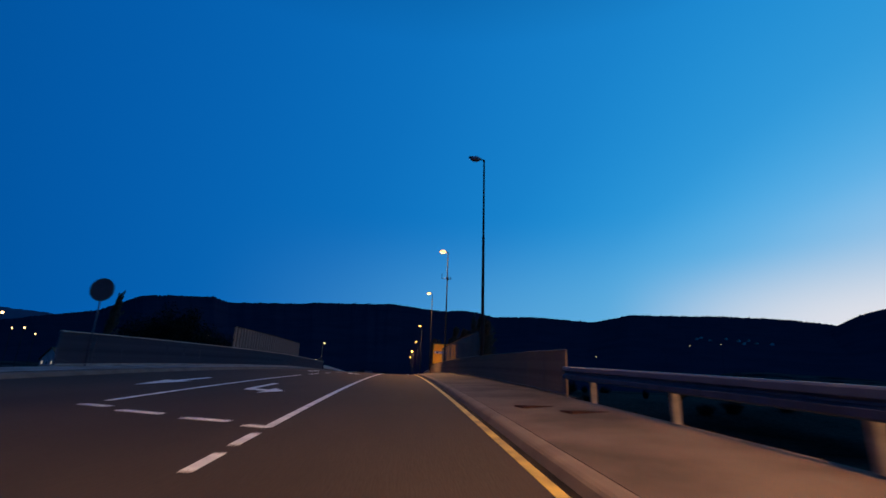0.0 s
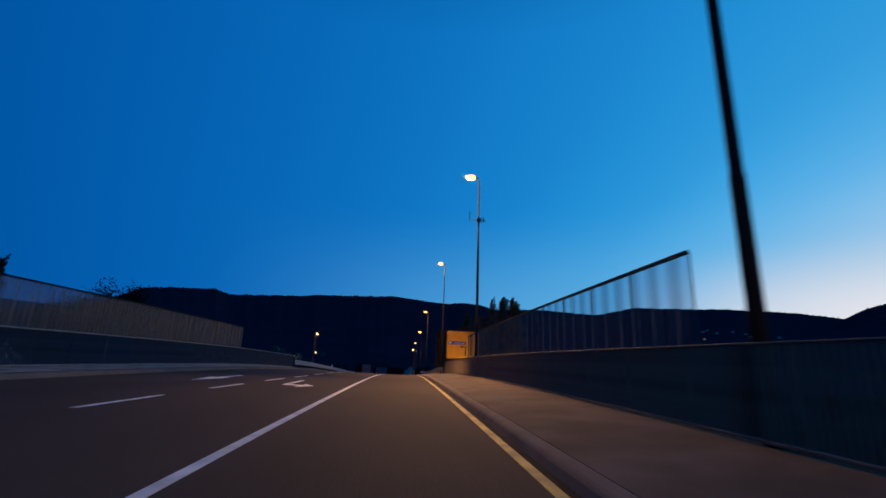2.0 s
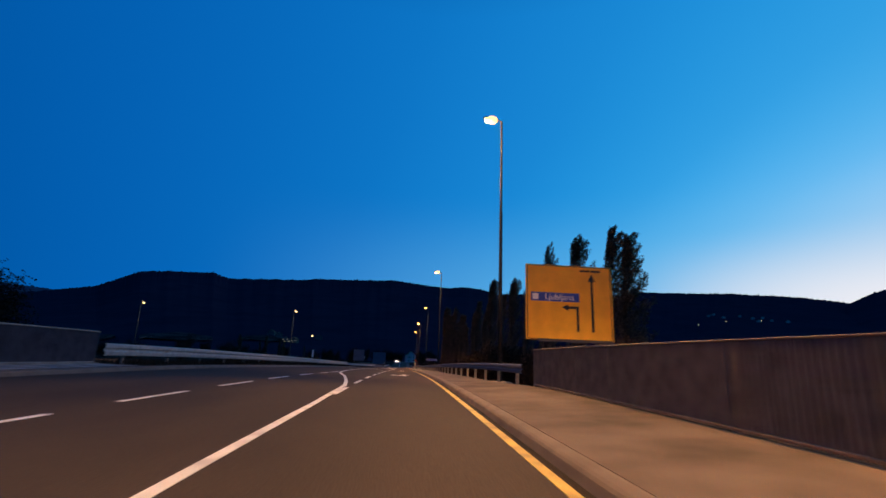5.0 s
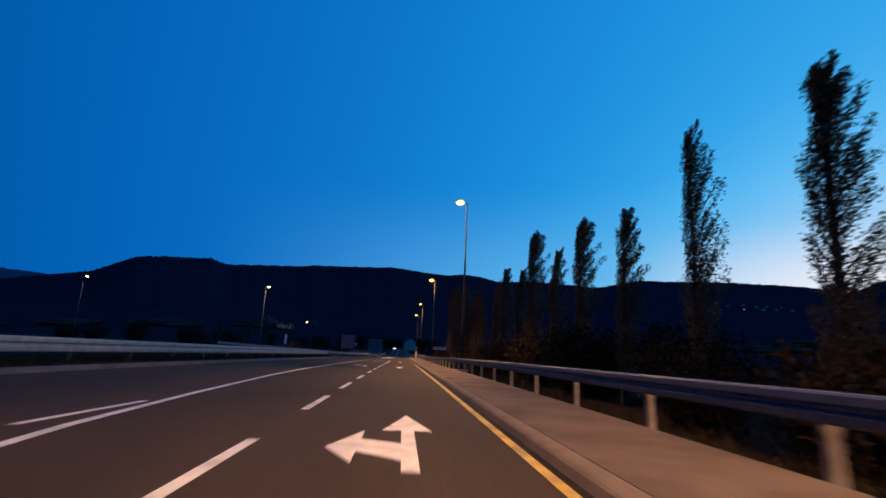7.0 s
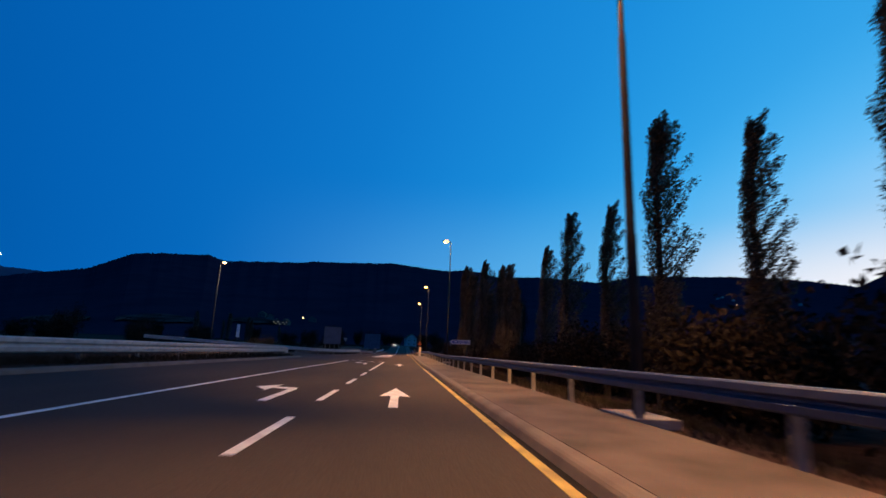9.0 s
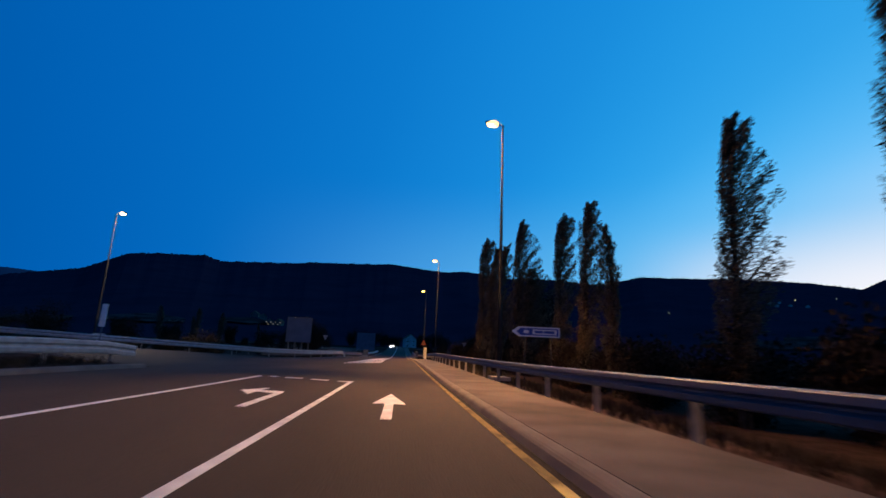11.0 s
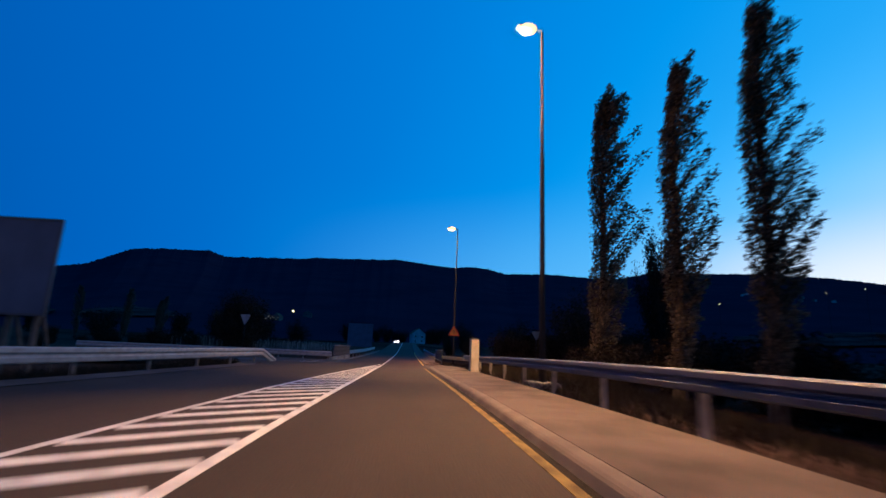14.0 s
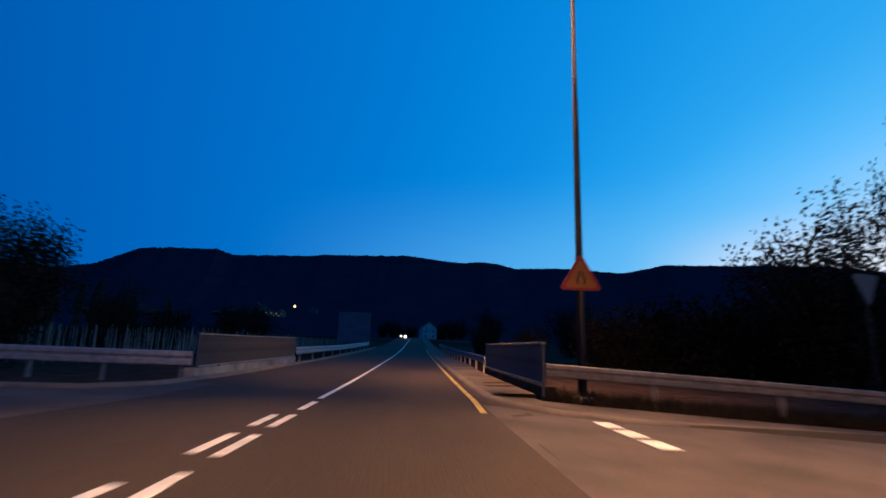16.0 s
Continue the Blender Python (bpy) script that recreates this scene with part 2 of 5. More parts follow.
SCREEN = screen_material("ribbed_screen", 0.14, 0.52, (0.10, 0.115, 0.14))
SCREEN_CLOUDED = screen_material("clouded_screen", 0.62, 0.72, (0.042, 0.052, 0.068))
SCREEN_POST = mat("screen_post_aluminium", (0.06, 0.065, 0.075), 0.7, metal=0.0, scale=4, vary=0.1, bump=0.05)

# ---------------- shape of the road ----------------
ROAD_STEP = 20.0
ROAD_Z = [-1.5, 0.0, 1.34, 2.36, 3.14, 3.58, 3.68, 3.68, 3.64, 3.61, 3.72, 3.8, 3.68, 3.52, 3.6, 3.8, 4.2, 4.75, 5.4, 6.1, 6.7, 7.2, 7.6, 7.9, 8.1, 8.2]


def road_z(y):
    """Height of the road's right lane along its length."""
    y = min(max(y, -20.0), -20.0 + ROAD_STEP * (len(ROAD_Z) - 1))
    i = min(int((y + 20) // ROAD_STEP), len(ROAD_Z) - 2)
    u = (y + 20) / ROAD_STEP - i
    a, b, c, d = (ROAD_Z[min(max(k, 0), len(ROAD_Z) - 1)] for k in (i - 1, i, i + 1, i + 2))
    return b + 0.5 * u * (c - a + u * (2 * a - 5 * b + 4 * c - d + u * (3 * (b - c) + d - a)))


def fall(y):
    """Crossfall of the left half: up towards the left on the bridge, down past the junction, level again at its far side."""
    return 0.02 - 0.045 * smooth(160, 180, y) + 0.033 * smooth(200, 226, y)


def side_drop(x):
    """The side road on the right runs gently downhill."""
    return 0.05 * min(max(x - 2.5, 0.0), 9.5)


def top(x, y):
    """Height of the carriageway: the left half rises gently towards the left."""
    z = road_z(y) - (side_drop(x) if y > 224 else 0.0)
    if x < -1.9:
        z += fall(y) * min(-1.9 - x, 12.1 if fall(y) > 0 else 4.5)
    if x < -13.0 and y > 160:
        z += 0.05 * (-13.0 - x) * (1 - smooth(215, 226, y))
    return z


def lower_corner(bm):
    """Lets the footway corners follow the side road downhill."""
    for v in bm.verts:
        v.co.z -= side_drop(v.co.x)


def smooth(a, b, v):
    v = min(max((v - a) / (b - a), 0), 1)
    return v * v * (3 - 2 * v)


def land(x, y):
    """Height of the open land beside the road."""
    side = x - 4.4 if x > 0 else -12.0 - x
    base = -4.5 + 6.6 * smooth(60, 120, y) + 0.4 * math.sin(x * 0.05 + y * 0.02)
    if y > 120:
        drop = 1.3 - 0.75 * smooth(188, 200, y) if x < 0 else 1.3 - 0.75 * smooth(226, 236, y)
        base = road_z(y) - drop + 0.12 * math.sin(x * 0.06 + y * 0.03)
    far = smooth(150, 900, abs(x)) + smooth(420, 1000, y)
    shoulder = top(max(-13.5, min(x, 5.0)), y) - 0.14
    k = smooth(0.0, 9.0, side)
    z = shoulder * (1 - k) + base * k
    if -14.5 < x < 5.2:
        z = min(z, top(x, y) - 0.30)
    return z + 2.0 * min(far, 1)


# ---------------- mesh helpers ----------------
def mesh_object(name, bm, material, smooth_faces=False):
    bmesh.ops.recalc_face_normals(bm, faces=bm.faces)
    me = bpy.data.meshes.new(name)
    bm.to_mesh(me)
    bm.free()
    for m in material if isinstance(material, (list, tuple)) else (material,):
        me.materials.append(m)
    if smooth_faces:
        me.polygons.foreach_set("use_smooth", [True] * len(me.polygons))
    return new(name, me)


def part(name, bm, material, parent, label="", smooth_faces=False):
    ob = mesh_object(name, bm, material, smooth_faces)
    ob.parent = parent
    if label:
        tagged(ob, label)
    return ob


def empty(name, m=None):
    ob = new(name)
    ob.empty_display_size = 0.2
    if m is not None:
        ob.matrix_world = m
    return ob


def add_box(bm, x0, x1, y0, y1, z0, z1, bevel=0.0):
    r = bmesh.ops.create_cube(bm, size=1.0, matrix=Matrix.Translation(((x0 + x1) / 2, (y0 + y1) / 2, (z0 + z1) / 2)) @ Matrix.Diagonal((x1 - x0, y1 - y0, z1 - z0, 1)))
    if bevel:
        edges = list({e for v in r["verts"] for e in v.link_edges})
        bmesh.ops.bevel(bm, geom=edges, offset=bevel, segments=2, affect="EDGES", profile=0.6)


def add_tube(bm, points, radii, sides=10, cap=True):
    """A round tube through points, with a radius at each."""
    rings = []
    pts = [Vector(p) for p in points]
    for i, p in enumerate(pts):
        d = (pts[min(i + 1, len(pts) - 1)] - pts[max(i - 1, 0)]).normalized()
        q = d.to_track_quat("Z", "Y")
        rings.append([bm.verts.new(p + q @ Vector((radii[i] * math.cos(2 * math.pi * k / sides), radii[i] * math.sin(2 * math.pi * k / sides), 0))) for k in range(sides)])
    for a, b in zip(rings, rings[1:]):
        for k in range(sides):
            bm.faces.new((a[k], a[(k + 1) % sides], b[(k + 1) % sides], b[k]))
    if cap:
        bm.faces.new(rings[0][::-1])
        bm.faces.new(rings[-1])


def add_extruded(bm, outline, z0, z1):
    """A flat outline (x, y) raised from z0 to z1."""
    lo = [bm.verts.new((x, y, z0)) for x, y in outline]
    hi = [bm.verts.new((x, y, z1)) for x, y in outline]
    bm.faces.new(hi)
    bm.faces.new(lo[::-1])
    for i in range(len(outline)):
        j = (i + 1) % len(outline)
        bm.faces.new((lo[i], lo[j], hi[j], hi[i]))


def sweep(bm, path, section, closed=True):
    """Carries a cross-section of (side, up) along a path of (x, y, z). side counts to the right of the way."""
    rings = []
    for i, p in enumerate(path):
        a, b = path[max(i - 1, 0)], path[min(i + 1, len(path) - 1)]
        d = Vector((b[0] - a[0], b[1] - a[1], 0)).normalized()
        r = Vector((d.y, -d.x, 0))
        rings.append([bm.verts.new(Vector(p) + r * s + Vector((0, 0, u))) for s, u in section])
    n = len(section)
    for a, b in zip(rings, rings[1:]):
        for k in range(n if closed else n - 1):
            bm.faces.new((a[k], a[(k + 1) % n], b[(k + 1) % n], b[k]))
    if closed:
        bm.faces.new(rings[0])
        bm.faces.new(rings[-1][::-1])


def span(y0, y1, step=4.0):
    n = max(1, math.ceil((y1 - y0) / step))
    return [y0 + (y1 - y0) * i / n for i in range(n + 1)]


def along(x, y0, y1, dz=0.0, step=4.0, surface=top):
    return [(x, y, surface(x, y) + dz) for y in span(y0, y1, step)]


# ---------------- ground, hills ----------------
def build_ground():
    xs = sorted(set([-4500, -3000, -2000, -1300, -900, -600, -400, -280, -200, -150, -115, -90, -72] + list(range(-60, 61, 3)) + [72, 90, 115, 150, 200, 280, 400, 600, 900, 1300, 2000, 3000, 4500]))
    ys = sorted(set([-4500, -2500, -1200, -600, -300, -180, -120, -80] + list(range(-60, 341, 4)) + [350, 365, 385, 410, 450, 500, 560, 640, 750, 900, 1100, 1400, 1800, 2400, 3200, 4500]))
    verts, faces = [], []
    for y in ys:
        for x in xs:
            z = land(x, y)
            if abs(x) > 16:
                z += 0.12 * noise.noise(Vector((x * 0.15, y * 0.15, 0)))
            verts.append((x, y, z))
    w = len(xs)
    for j in range(len(ys) - 1):
        for i in range(w - 1):
            faces.append((j * w + i, j * w + i + 1, (j + 1) * w + i + 1, (j + 1) * w + i))
    me = bpy.data.meshes.new("ground")
    me.from_pydata(verts, [], faces)
    me.polygons.foreach_set("use_smooth", [True] * len(me.polygons))
    me.materials.append(FIELD)
    return tagged(new("ground", me), "dark dusky fields and grassy verges of the valley", "ground", kind="structure")


build_ground()


def interp(table, a):
    if a <= table[0][0]:
        return table[0][1]
    for (a0, e0), (a1, e1) in zip(table, table[1:]):
        if a <= a1:
            u = (a - a0) / (a1 - a0)
            return e0 + (e1 - e0) * u
    return table[-1][1]


def hill(name, table, a0, a1, near, dist, label, step=0.05, rough=0.07, cover=FOREST):
    """A wooded ridge: rises from its foot to a crest whose height angle goes by the bearing."""
    verts, faces = [], []
    rows = 14
    n = int((a1 - a0) / step)
    for i in range(n + 1):
        a = a0 + (a1 - a0) * i / n
        e = interp(table, a)
        e += rough * noise.noise(Vector((a * 1.2, 3, dist)))
        # treetops on the crest alone
        tops = rough * (0.7 * noise.noise(Vector((a * 23, 2, dist))) + 0.9 * noise.noise(Vector((a * 9, 1, dist))) + 0.6 * noise.noise(Vector((a * 4, 8, dist))) + 2.2 * max(0.0, noise.noise(Vector((a * 14, 5, dist)))) + 2.4 * max(0.0, noise.noise(Vector((a * 5.5, 7, dist))) - 0.05))
        s, c = math.sin(radians(a)), math.cos(radians(a))
        for k in range(rows + 1):
            u = k / rows
            d = near + (dist - near) * u
            crest = dist * math.tan(radians(e + tops * u ** 9)) + 5
            h = crest * (u ** 1.25) * (1 + 0.16 * (1 - u) * noise.noise(Vector((a * 0.16, u * 3.0, 5)))) - 6 * (1 - u)
            verts.append((d * s, 100 + d * c, h))
    for i in range(n):
        for k in range(rows):
            b = i * (rows + 1) + k
            faces.append((b, b + rows + 1, b + rows + 2, b + 1))
    me = bpy.data.meshes.new(name)
    me.from_pydata(verts, [], faces)
    me.polygons.foreach_set("use_smooth", [True] * len(me.polygons))
    me.materials.append(cover)
    return tagged(new(name, me), label, "hill", kind="structure")


MAIN_RIDGE = [(-75, 2), (-50, 3.0), (-40, 4.6), (-35, 5.9), (-32.3, 6.55), (-30.6, 7.5), (-28.8, 8.5), (-26.4, 8.85), (-21.9, 9.2), (-20.4, 8.75), (-16.3, 9.1), (-11.9, 9.4), (-11.2, 9.6), (-6.8, 9.78), (-1.4, 10.05),
              (1.7, 9.7), (4.8, 9.42), (7.2, 9.6), (8.9, 9.38), (11, 8.88), (16.3, 8.9), (22.7, 8.3), (24.5, 8.6), (26.9, 9.05), (32, 8.75), (36.1, 8.55), (41.7, 7.9), (45.7, 7.1), (52, 6.5), (75, 5)]
hill("backdrop_ridge", MAIN_RIDGE, -75, 75, 420, 3000, "long dark wooded ridge across the valley")
hill("backdrop_far_ridge", [(-80, 5.0), (-50, 5.6), (-42, 5.95), (-36, 5.85), (-30, 5.2), (-20, 4)], -80, -20, 3300, 4300, "distant hills beyond the ridge, tinted blue for haze", step=0.15, rough=0.04, cover=FOREST_HAZED)
hill("backdrop_spur", [(43, 5.0), (45.4, 7.0), (46.2, 7.45), (47.6, 8.05), (50, 8.6), (58, 9.0), (80, 8.0)], 43, 80, 700, 2600, "dark wooded spur of the ridge", step=0.08)
hill("backdrop_rear", [(80, 4), (130, 6), (180, 5), (230, 6), (285, 4)], 80, 285, 900, 3000, "dark hills closing the valley behind", step=0.6)

# ---------------- carriageway ----------------
LEFT_EDGE = [(-60, -10.2), (150, -10.2), (165, -10.4), (167.5, -12.5), (170, -20), (172, -36), (181, -36), (185, -27), (190, -19), (195, -12.4), (200, -9.6), (208, -9.1), (220, -8.5), (224, -9.2), (227, -13), (229, -30), (236.2, -30), (237.3, -9.2), (238.2, -6.9), (242.5, -6.3), (257, -6.2), (300, -6.0), (420, -6.0), (900, -6.0)]
RIGHT_EDGE = [(-60, 1.72), (225.0, 1.72), (227.3, 2.0), (228.4, 3.0), (229.2, 4.4), (229.9, 22), (234.6, 22), (235.3, 4.2), (236.4, 2.2), (237.6, 1.72), (420, 1.72), (900, 1.72)]


def build_road():
    bm = bmesh.new()
    ys = sorted(set(span(-60, 420, 2.0) + [y for y, _ in LEFT_EDGE] + [y for y, _ in RIGHT_EDGE] + [500, 600, 700, 800, 900]))
    prev = None
    for y in ys:
        xl, xr = interp(LEFT_EDGE, y), interp(RIGHT_EDGE, y)
        xs = [xl + (-10.2 - xl) * i / 8 for i in range(9)] if xl < -10.4 else [xl] * 9
        xs += [xs[-1] + (-1.9 - xs[-1]) * i / 4 for i in range(1, 5)] + [0.0, min(xr, 1.72)] + [1.72 + (xr - 1.72) * i / 4 if xr > 1.72 else 1.72 for i in range(1, 5)]
        row = [bm.verts.new((x, y, top(x, y))) for x in xs]
        if prev:
            for i in range(len(row) - 1):
                bm.faces.new((prev[i], prev[i + 1], row[i + 1], row[i]))
        prev = row
    bmesh.ops.remove_doubles(bm, verts=bm.verts, dist=0.0005)
    return tagged(mesh_object("road", bm, ASPHALT), "worn dark grey asphalt carriageway with painted markings", "road", kind="structure")


road = build_road()


def narrow(y):
    """How far the kerb draws in towards the lane before the side road."""
    return -0.2 * smooth(203, 220, y)


def walk_h(x, y):
    """Height of the right-hand footway over the carriageway."""
    return 0.15 + 0.13 * (1 - smooth(72, 86, y)) * min(max((x - 1.9) / 2.3, 0), 1)


def footway_top(x, y):
    return road_z(y) + walk_h(x, y)


def bank_z(x, y):
    """Top of the grass bank that levels the corner behind the footway."""
    k = smooth(198, 210, y) * (1 - smooth(6.5, 10.5, x))
    return land(x, y) * (1 - k) + (road_z(y) + 0.125 + 0.02 * noise.noise(Vector((x * 1.3, y * 1.1, 4)))) * k


def build_bank():
    xs, ys = [3.84 + 0.4 * i for i in range(18)], [197 + 1.0 * j for j in range(32)] + [229.0]
    verts = [(x, y, bank_z(x, y)) for y in ys for x in xs]
    w = len(xs)
    faces = [(j * w + i, j * w + i + 1, (j + 1) * w + i + 1, (j + 1) * w + i) for j in range(len(ys) - 1) for i in range(w - 1)]
    me = bpy.data.meshes.new("verge")
    me.from_pydata(verts, [], faces)
    me.polygons.foreach_set("use_smooth", [True] * len(me.polygons))
    me.materials.append(GRASS)
    tagged(new("verge", me), "rough grass bank behind the footway corner", "verge", kind="structure")


build_bank()


def build_footways():
    bm = bmesh.new()
    ys = [-60 + 2.0 * k for k in range(141)] + [221.5]
    outer = lambda y: 4.32 if y < 75 else (4.32 - 0.44 * smooth(75, 80, y))
    prev = None
    for y in ys:
        xs = [1.915 + narrow(y), 2.6, 3.3, outer(y)]
        row = [bm.verts.new((1.915 + narrow(y), y, road_z(y) - 0.2))] + [bm.verts.new((x, y, footway_top(x, y))) for x in xs]
        row.append(bm.verts.new((outer(y), y, road_z(y) - 0.5)))
        if prev:
            for i in range(len(row) - 1):
                bm.faces.new((prev[i], prev[i + 1], row[i + 1], row[i]))
        prev = row
    tagged(mesh_object("pavement", bm, PAVE), "smooth pinkish-grey asphalt footway beside the road", "pavement", kind="structure")
    bm = bmesh.new()
    add_extruded(bm, [(1.715, 221.5), (3.88, 221.5), (4.0, 224.0), (4.25, 226.8), (5.2, 228.4), (9.5, 229.1), (9.5, 229.99), (5.62, 229.69), (3.75, 229.1), (2.72, 228.32), (2.12, 227.36), (1.85, 226.38), (1.75, 225.2)], road_z(226) - 0.5, road_z(226) + 0.13)
    lower_corner(bm)
    tagged(mesh_object("pavement", bm, PAVE), "rounded end of the asphalt footway at a side road", "pavement", kind="structure")
    bm = bmesh.new()
    y0 = span(238.0, 420, 4)
    prev = None
    for y in y0:
        w = 3.1 if y < 250 else 3.3
        row = [bm.verts.new((x, y, road_z(y) + 0.15)) for x in (1.9, 2.5, w)] + [bm.verts.new((w, y, road_z(y) - 0.4))]
        if prev:
            for i in range(3):
                bm.faces.new((prev[i], prev[i + 1], row[i + 1], row[i]))
        prev = row
    tagged(mesh_object("pavement", bm, PAVE), "asphalt footway running on beyond the side road", "pavement", kind="structure")
    bm = bmesh.new()
    add_extruded(bm, [(1.91, 238.0), (1.96, 237.4), (2.29, 236.36), (3.05, 235.54), (4.22, 235.26), (5.6, 235.41), (8.0, 235.81), (12.5, 235.81), (12.5, 236.3), (8.0, 236.7), (6.0, 236.95), (4.1, 237.2), (3.15, 237.5), (3.1, 238.0)], road_z(238) - 0.4, road_z(238) + 0.075)
    lower_corner(bm)
    tagged(mesh_object("pavement", bm, PAVE), "footway corner turning into the side road", "pavement", kind="structure")
    # the far side of the bridge
    bm = bmesh.new()
    prev = None
    for y in span(-60, 79.4, 2):
        row = [bm.verts.new((x, y, top(x, y) + 0.16)) for x in (-12.0, -11.2, -10.42)]
        if prev:
            for i in range(2):
                bm.faces.new((prev[i], prev[i + 1], row[i + 1], row[i]))
        prev = row
    tagged(mesh_object("pavement", bm, CONCRETE), "pale concrete walkway along the railing", "pavement", kind="structure")
    # past the bridge the walkway gives way to rough grass
    bm = bmesh.new()
    prev = None
    for y in span(79.5, 164, 1.5):
        row = [bm.verts.new((x, y, top(x, y) + h + 0.03 * noise.noise(Vector((x * 1.7, y * 0.9, 2))))) for x, h in ((-13.6, -0.1), (-12.4, 0.06), (-11.6, 0.13), (-11.0, 0.13), (-10.42, 0.12))]
        if prev:
            for i in range(4):
                bm.faces.new((prev[i], prev[i + 1], row[i + 1], row[i]))
        prev = row
    tagged(mesh_object("verge", bm, GRASS, True), "dark grass verge between the kerb and the guard rail", "verge", kind="structure")


build_footways()

KERB_SECTION = [(-0.165, -0.3), (-0.165, 0.004), (-0.12, 0.092), (-0.09, 0.118), (-0.05, 0.135), (0.05, 0.15), (0.096, 0.148), (0.096, -0.3)]


def kerb(path, label):
    bm = bmesh.new()
    sweep(bm, path, KERB_SECTION)
    return tagged(mesh_object("kerb", bm, KERB), label, "kerb", kind="structure")


kerb([(1.81 + narrow(-60 + 2.0 * k), -60 + 2.0 * k, road_z(-60 + 2.0 * k)) for k in range(142)] + [(1.61, 224.0, road_z(224)), (1.64, 225.2, road_z(225)), (1.74, 226.4, road_z(226)), (2.02, 227.4, road_z(227) - 0.02), (2.65, 228.4, road_z(228) - 0.05), (3.7, 229.2, road_z(229) - 0.06 - side_drop(3.7)), (5.6, 229.8, road_z(230) - 0.06 - side_drop(5.6)), (9.5, 230.1, road_z(230) - 0.06 - side_drop(9.5))], "worn concrete kerb of the footway")
kerb([(12.5, 235.7, top(12.5, 235) - 0.09), (8.0, 235.7, top(8, 235) - 0.09), (5.6, 235.3, top(5.6, 235) - 0.09), (4.2, 235.15, top(4.2, 235) - 0.08), (3.0, 235.45, top(3.0, 235) - 0.06), (2.2, 236.3, road_z(236) - 0.03), (1.85, 237.4, road_z(237))] + [(1.81, y, road_z(y)) for y in span(240, 420, 2)], "concrete kerb rounding the side road corner")
kerb([(-10.31, y, top(-10.31, y)) for y in span(-60, 164, 2)][::-1], "pale kerb of the bridge walkway")
kerb([(x - 0.1, y, top(max(x, -14), y) - 0.05) for y, x in [(300, -6.0), (257, -6.2), (243, -6.3), (239.0, -6.55), (237.5, -7.5), (237.25, -9.2), (238.4, -12), (238.8, -26)]], "low kerb curving into the side road")

bm = bmesh.new()
for (y0, xa), (y1, xb) in zip([(184.5, -27), (189.5, -19), (194.5, -12.3), (199.8, -9.5), (208, -9.0), (220, -8.4), (224.3, -9.4)], [(189.5, -19), (194.5, -12.3), (199.8, -9.5), (208, -9.0), (220, -8.4), (224.3, -9.4), (226.6, -13)]):
    z0, z1 = top(xa, y0), top(xb, y1)
    n = Vector((-(y1 - y0), xb - xa, 0)).normalized() * 1.0
    v = [bm.verts.new(p) for p in ((xa, y0, z0 + 0.02), (xb, y1, z1 + 0.02), (xb + n.x, y1 + n.y, z1 + 0.05), (xa + n.x, y0 + n.y, z0 + 0.05))]
    bm.faces.new(v)
tagged(mesh_object("verge", bm, ASPHALT_OLD), "gravelly edge strip of the junction", "verge", kind="structure")



def surface_patch(outline, label, dz=0.004):
    """A relaid piece of the carriageway with another asphalt."""
    bm = bmesh.new()
    f = bm.faces.new([bm.verts.new((x, y, 0)) for x, y in outline])
    for _ in range(3):
        bmesh.ops.subdivide_edges(bm, edges=bm.edges, cuts=1, use_grid_fill=True)
    bmesh.ops.triangulate(bm, faces=bm.faces)
    for v in bm.verts:
        v.co.z = top(v.co.x, v.co.y) + dz
    return tagged(mesh_object("side_road", bm, ASPHALT_OLD), label, "road", kind="structure")


surface_patch([(1.57, 236.6), (1.57, 233.4), (1.57, 230.2), (1.57, 226.4), (1.95, 227.6), (2.6, 228.6), (3.7, 229.4), (5.6, 230.0), (12, 230.4), (22, 230.6), (22, 234.2), (12, 235.4), (8.0, 235.4), (5.6, 235.0), (4.15, 234.9), (2.9, 235.2), (1.95, 236.4)], "paler old asphalt of a side road mouth", 0.005)
surface_patch([(-5.5, 240.0), (-5.4, 236.5), (-5.7, 233.0), (-6.3, 231.0), (-7.2, 229.8), (-10, 228.8), (-14, 228.4), (-28, 229.2), (-29, 236.0), (-12.5, 236.7), (-9.3, 236.95), (-7.6, 237.2), (-6.65, 238.3), (-6.4, 240.0)], "paler old asphalt of a side road mouth", 0.005)

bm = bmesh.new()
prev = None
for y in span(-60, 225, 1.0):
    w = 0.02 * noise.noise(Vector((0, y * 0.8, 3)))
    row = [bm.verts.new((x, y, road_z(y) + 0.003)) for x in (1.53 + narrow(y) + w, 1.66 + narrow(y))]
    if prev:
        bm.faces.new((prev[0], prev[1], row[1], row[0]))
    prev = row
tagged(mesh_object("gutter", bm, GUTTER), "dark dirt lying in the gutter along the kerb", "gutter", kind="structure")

# ---------------- markings ----------------
MARK = 0.006


def line_mark(name, pts, width, material, label, group="", lift=0.0):
    """A painted line through points of (x, y)."""
    bm = bmesh.new()
    dense = []
    for (xa, ya), (xb, yb) in zip(pts, pts[1:]):
        n = max(1, math.ceil(math.hypot(xb - xa, yb - ya) / 2.5))
        dense += [(xa + (xb - xa) * i / n, ya + (yb - ya) * i / n) for i in range(n)]
    dense.append(pts[-1])
    sweep(bm, [(x, y, top(x, y) + lift) for x, y in dense], [(-width / 2, -0.004), (-width / 2, MARK), (width / 2, MARK), (width / 2, -0.004)])
    return tagged(mesh_object(name, bm, material), label, "road marking", group, "structure")


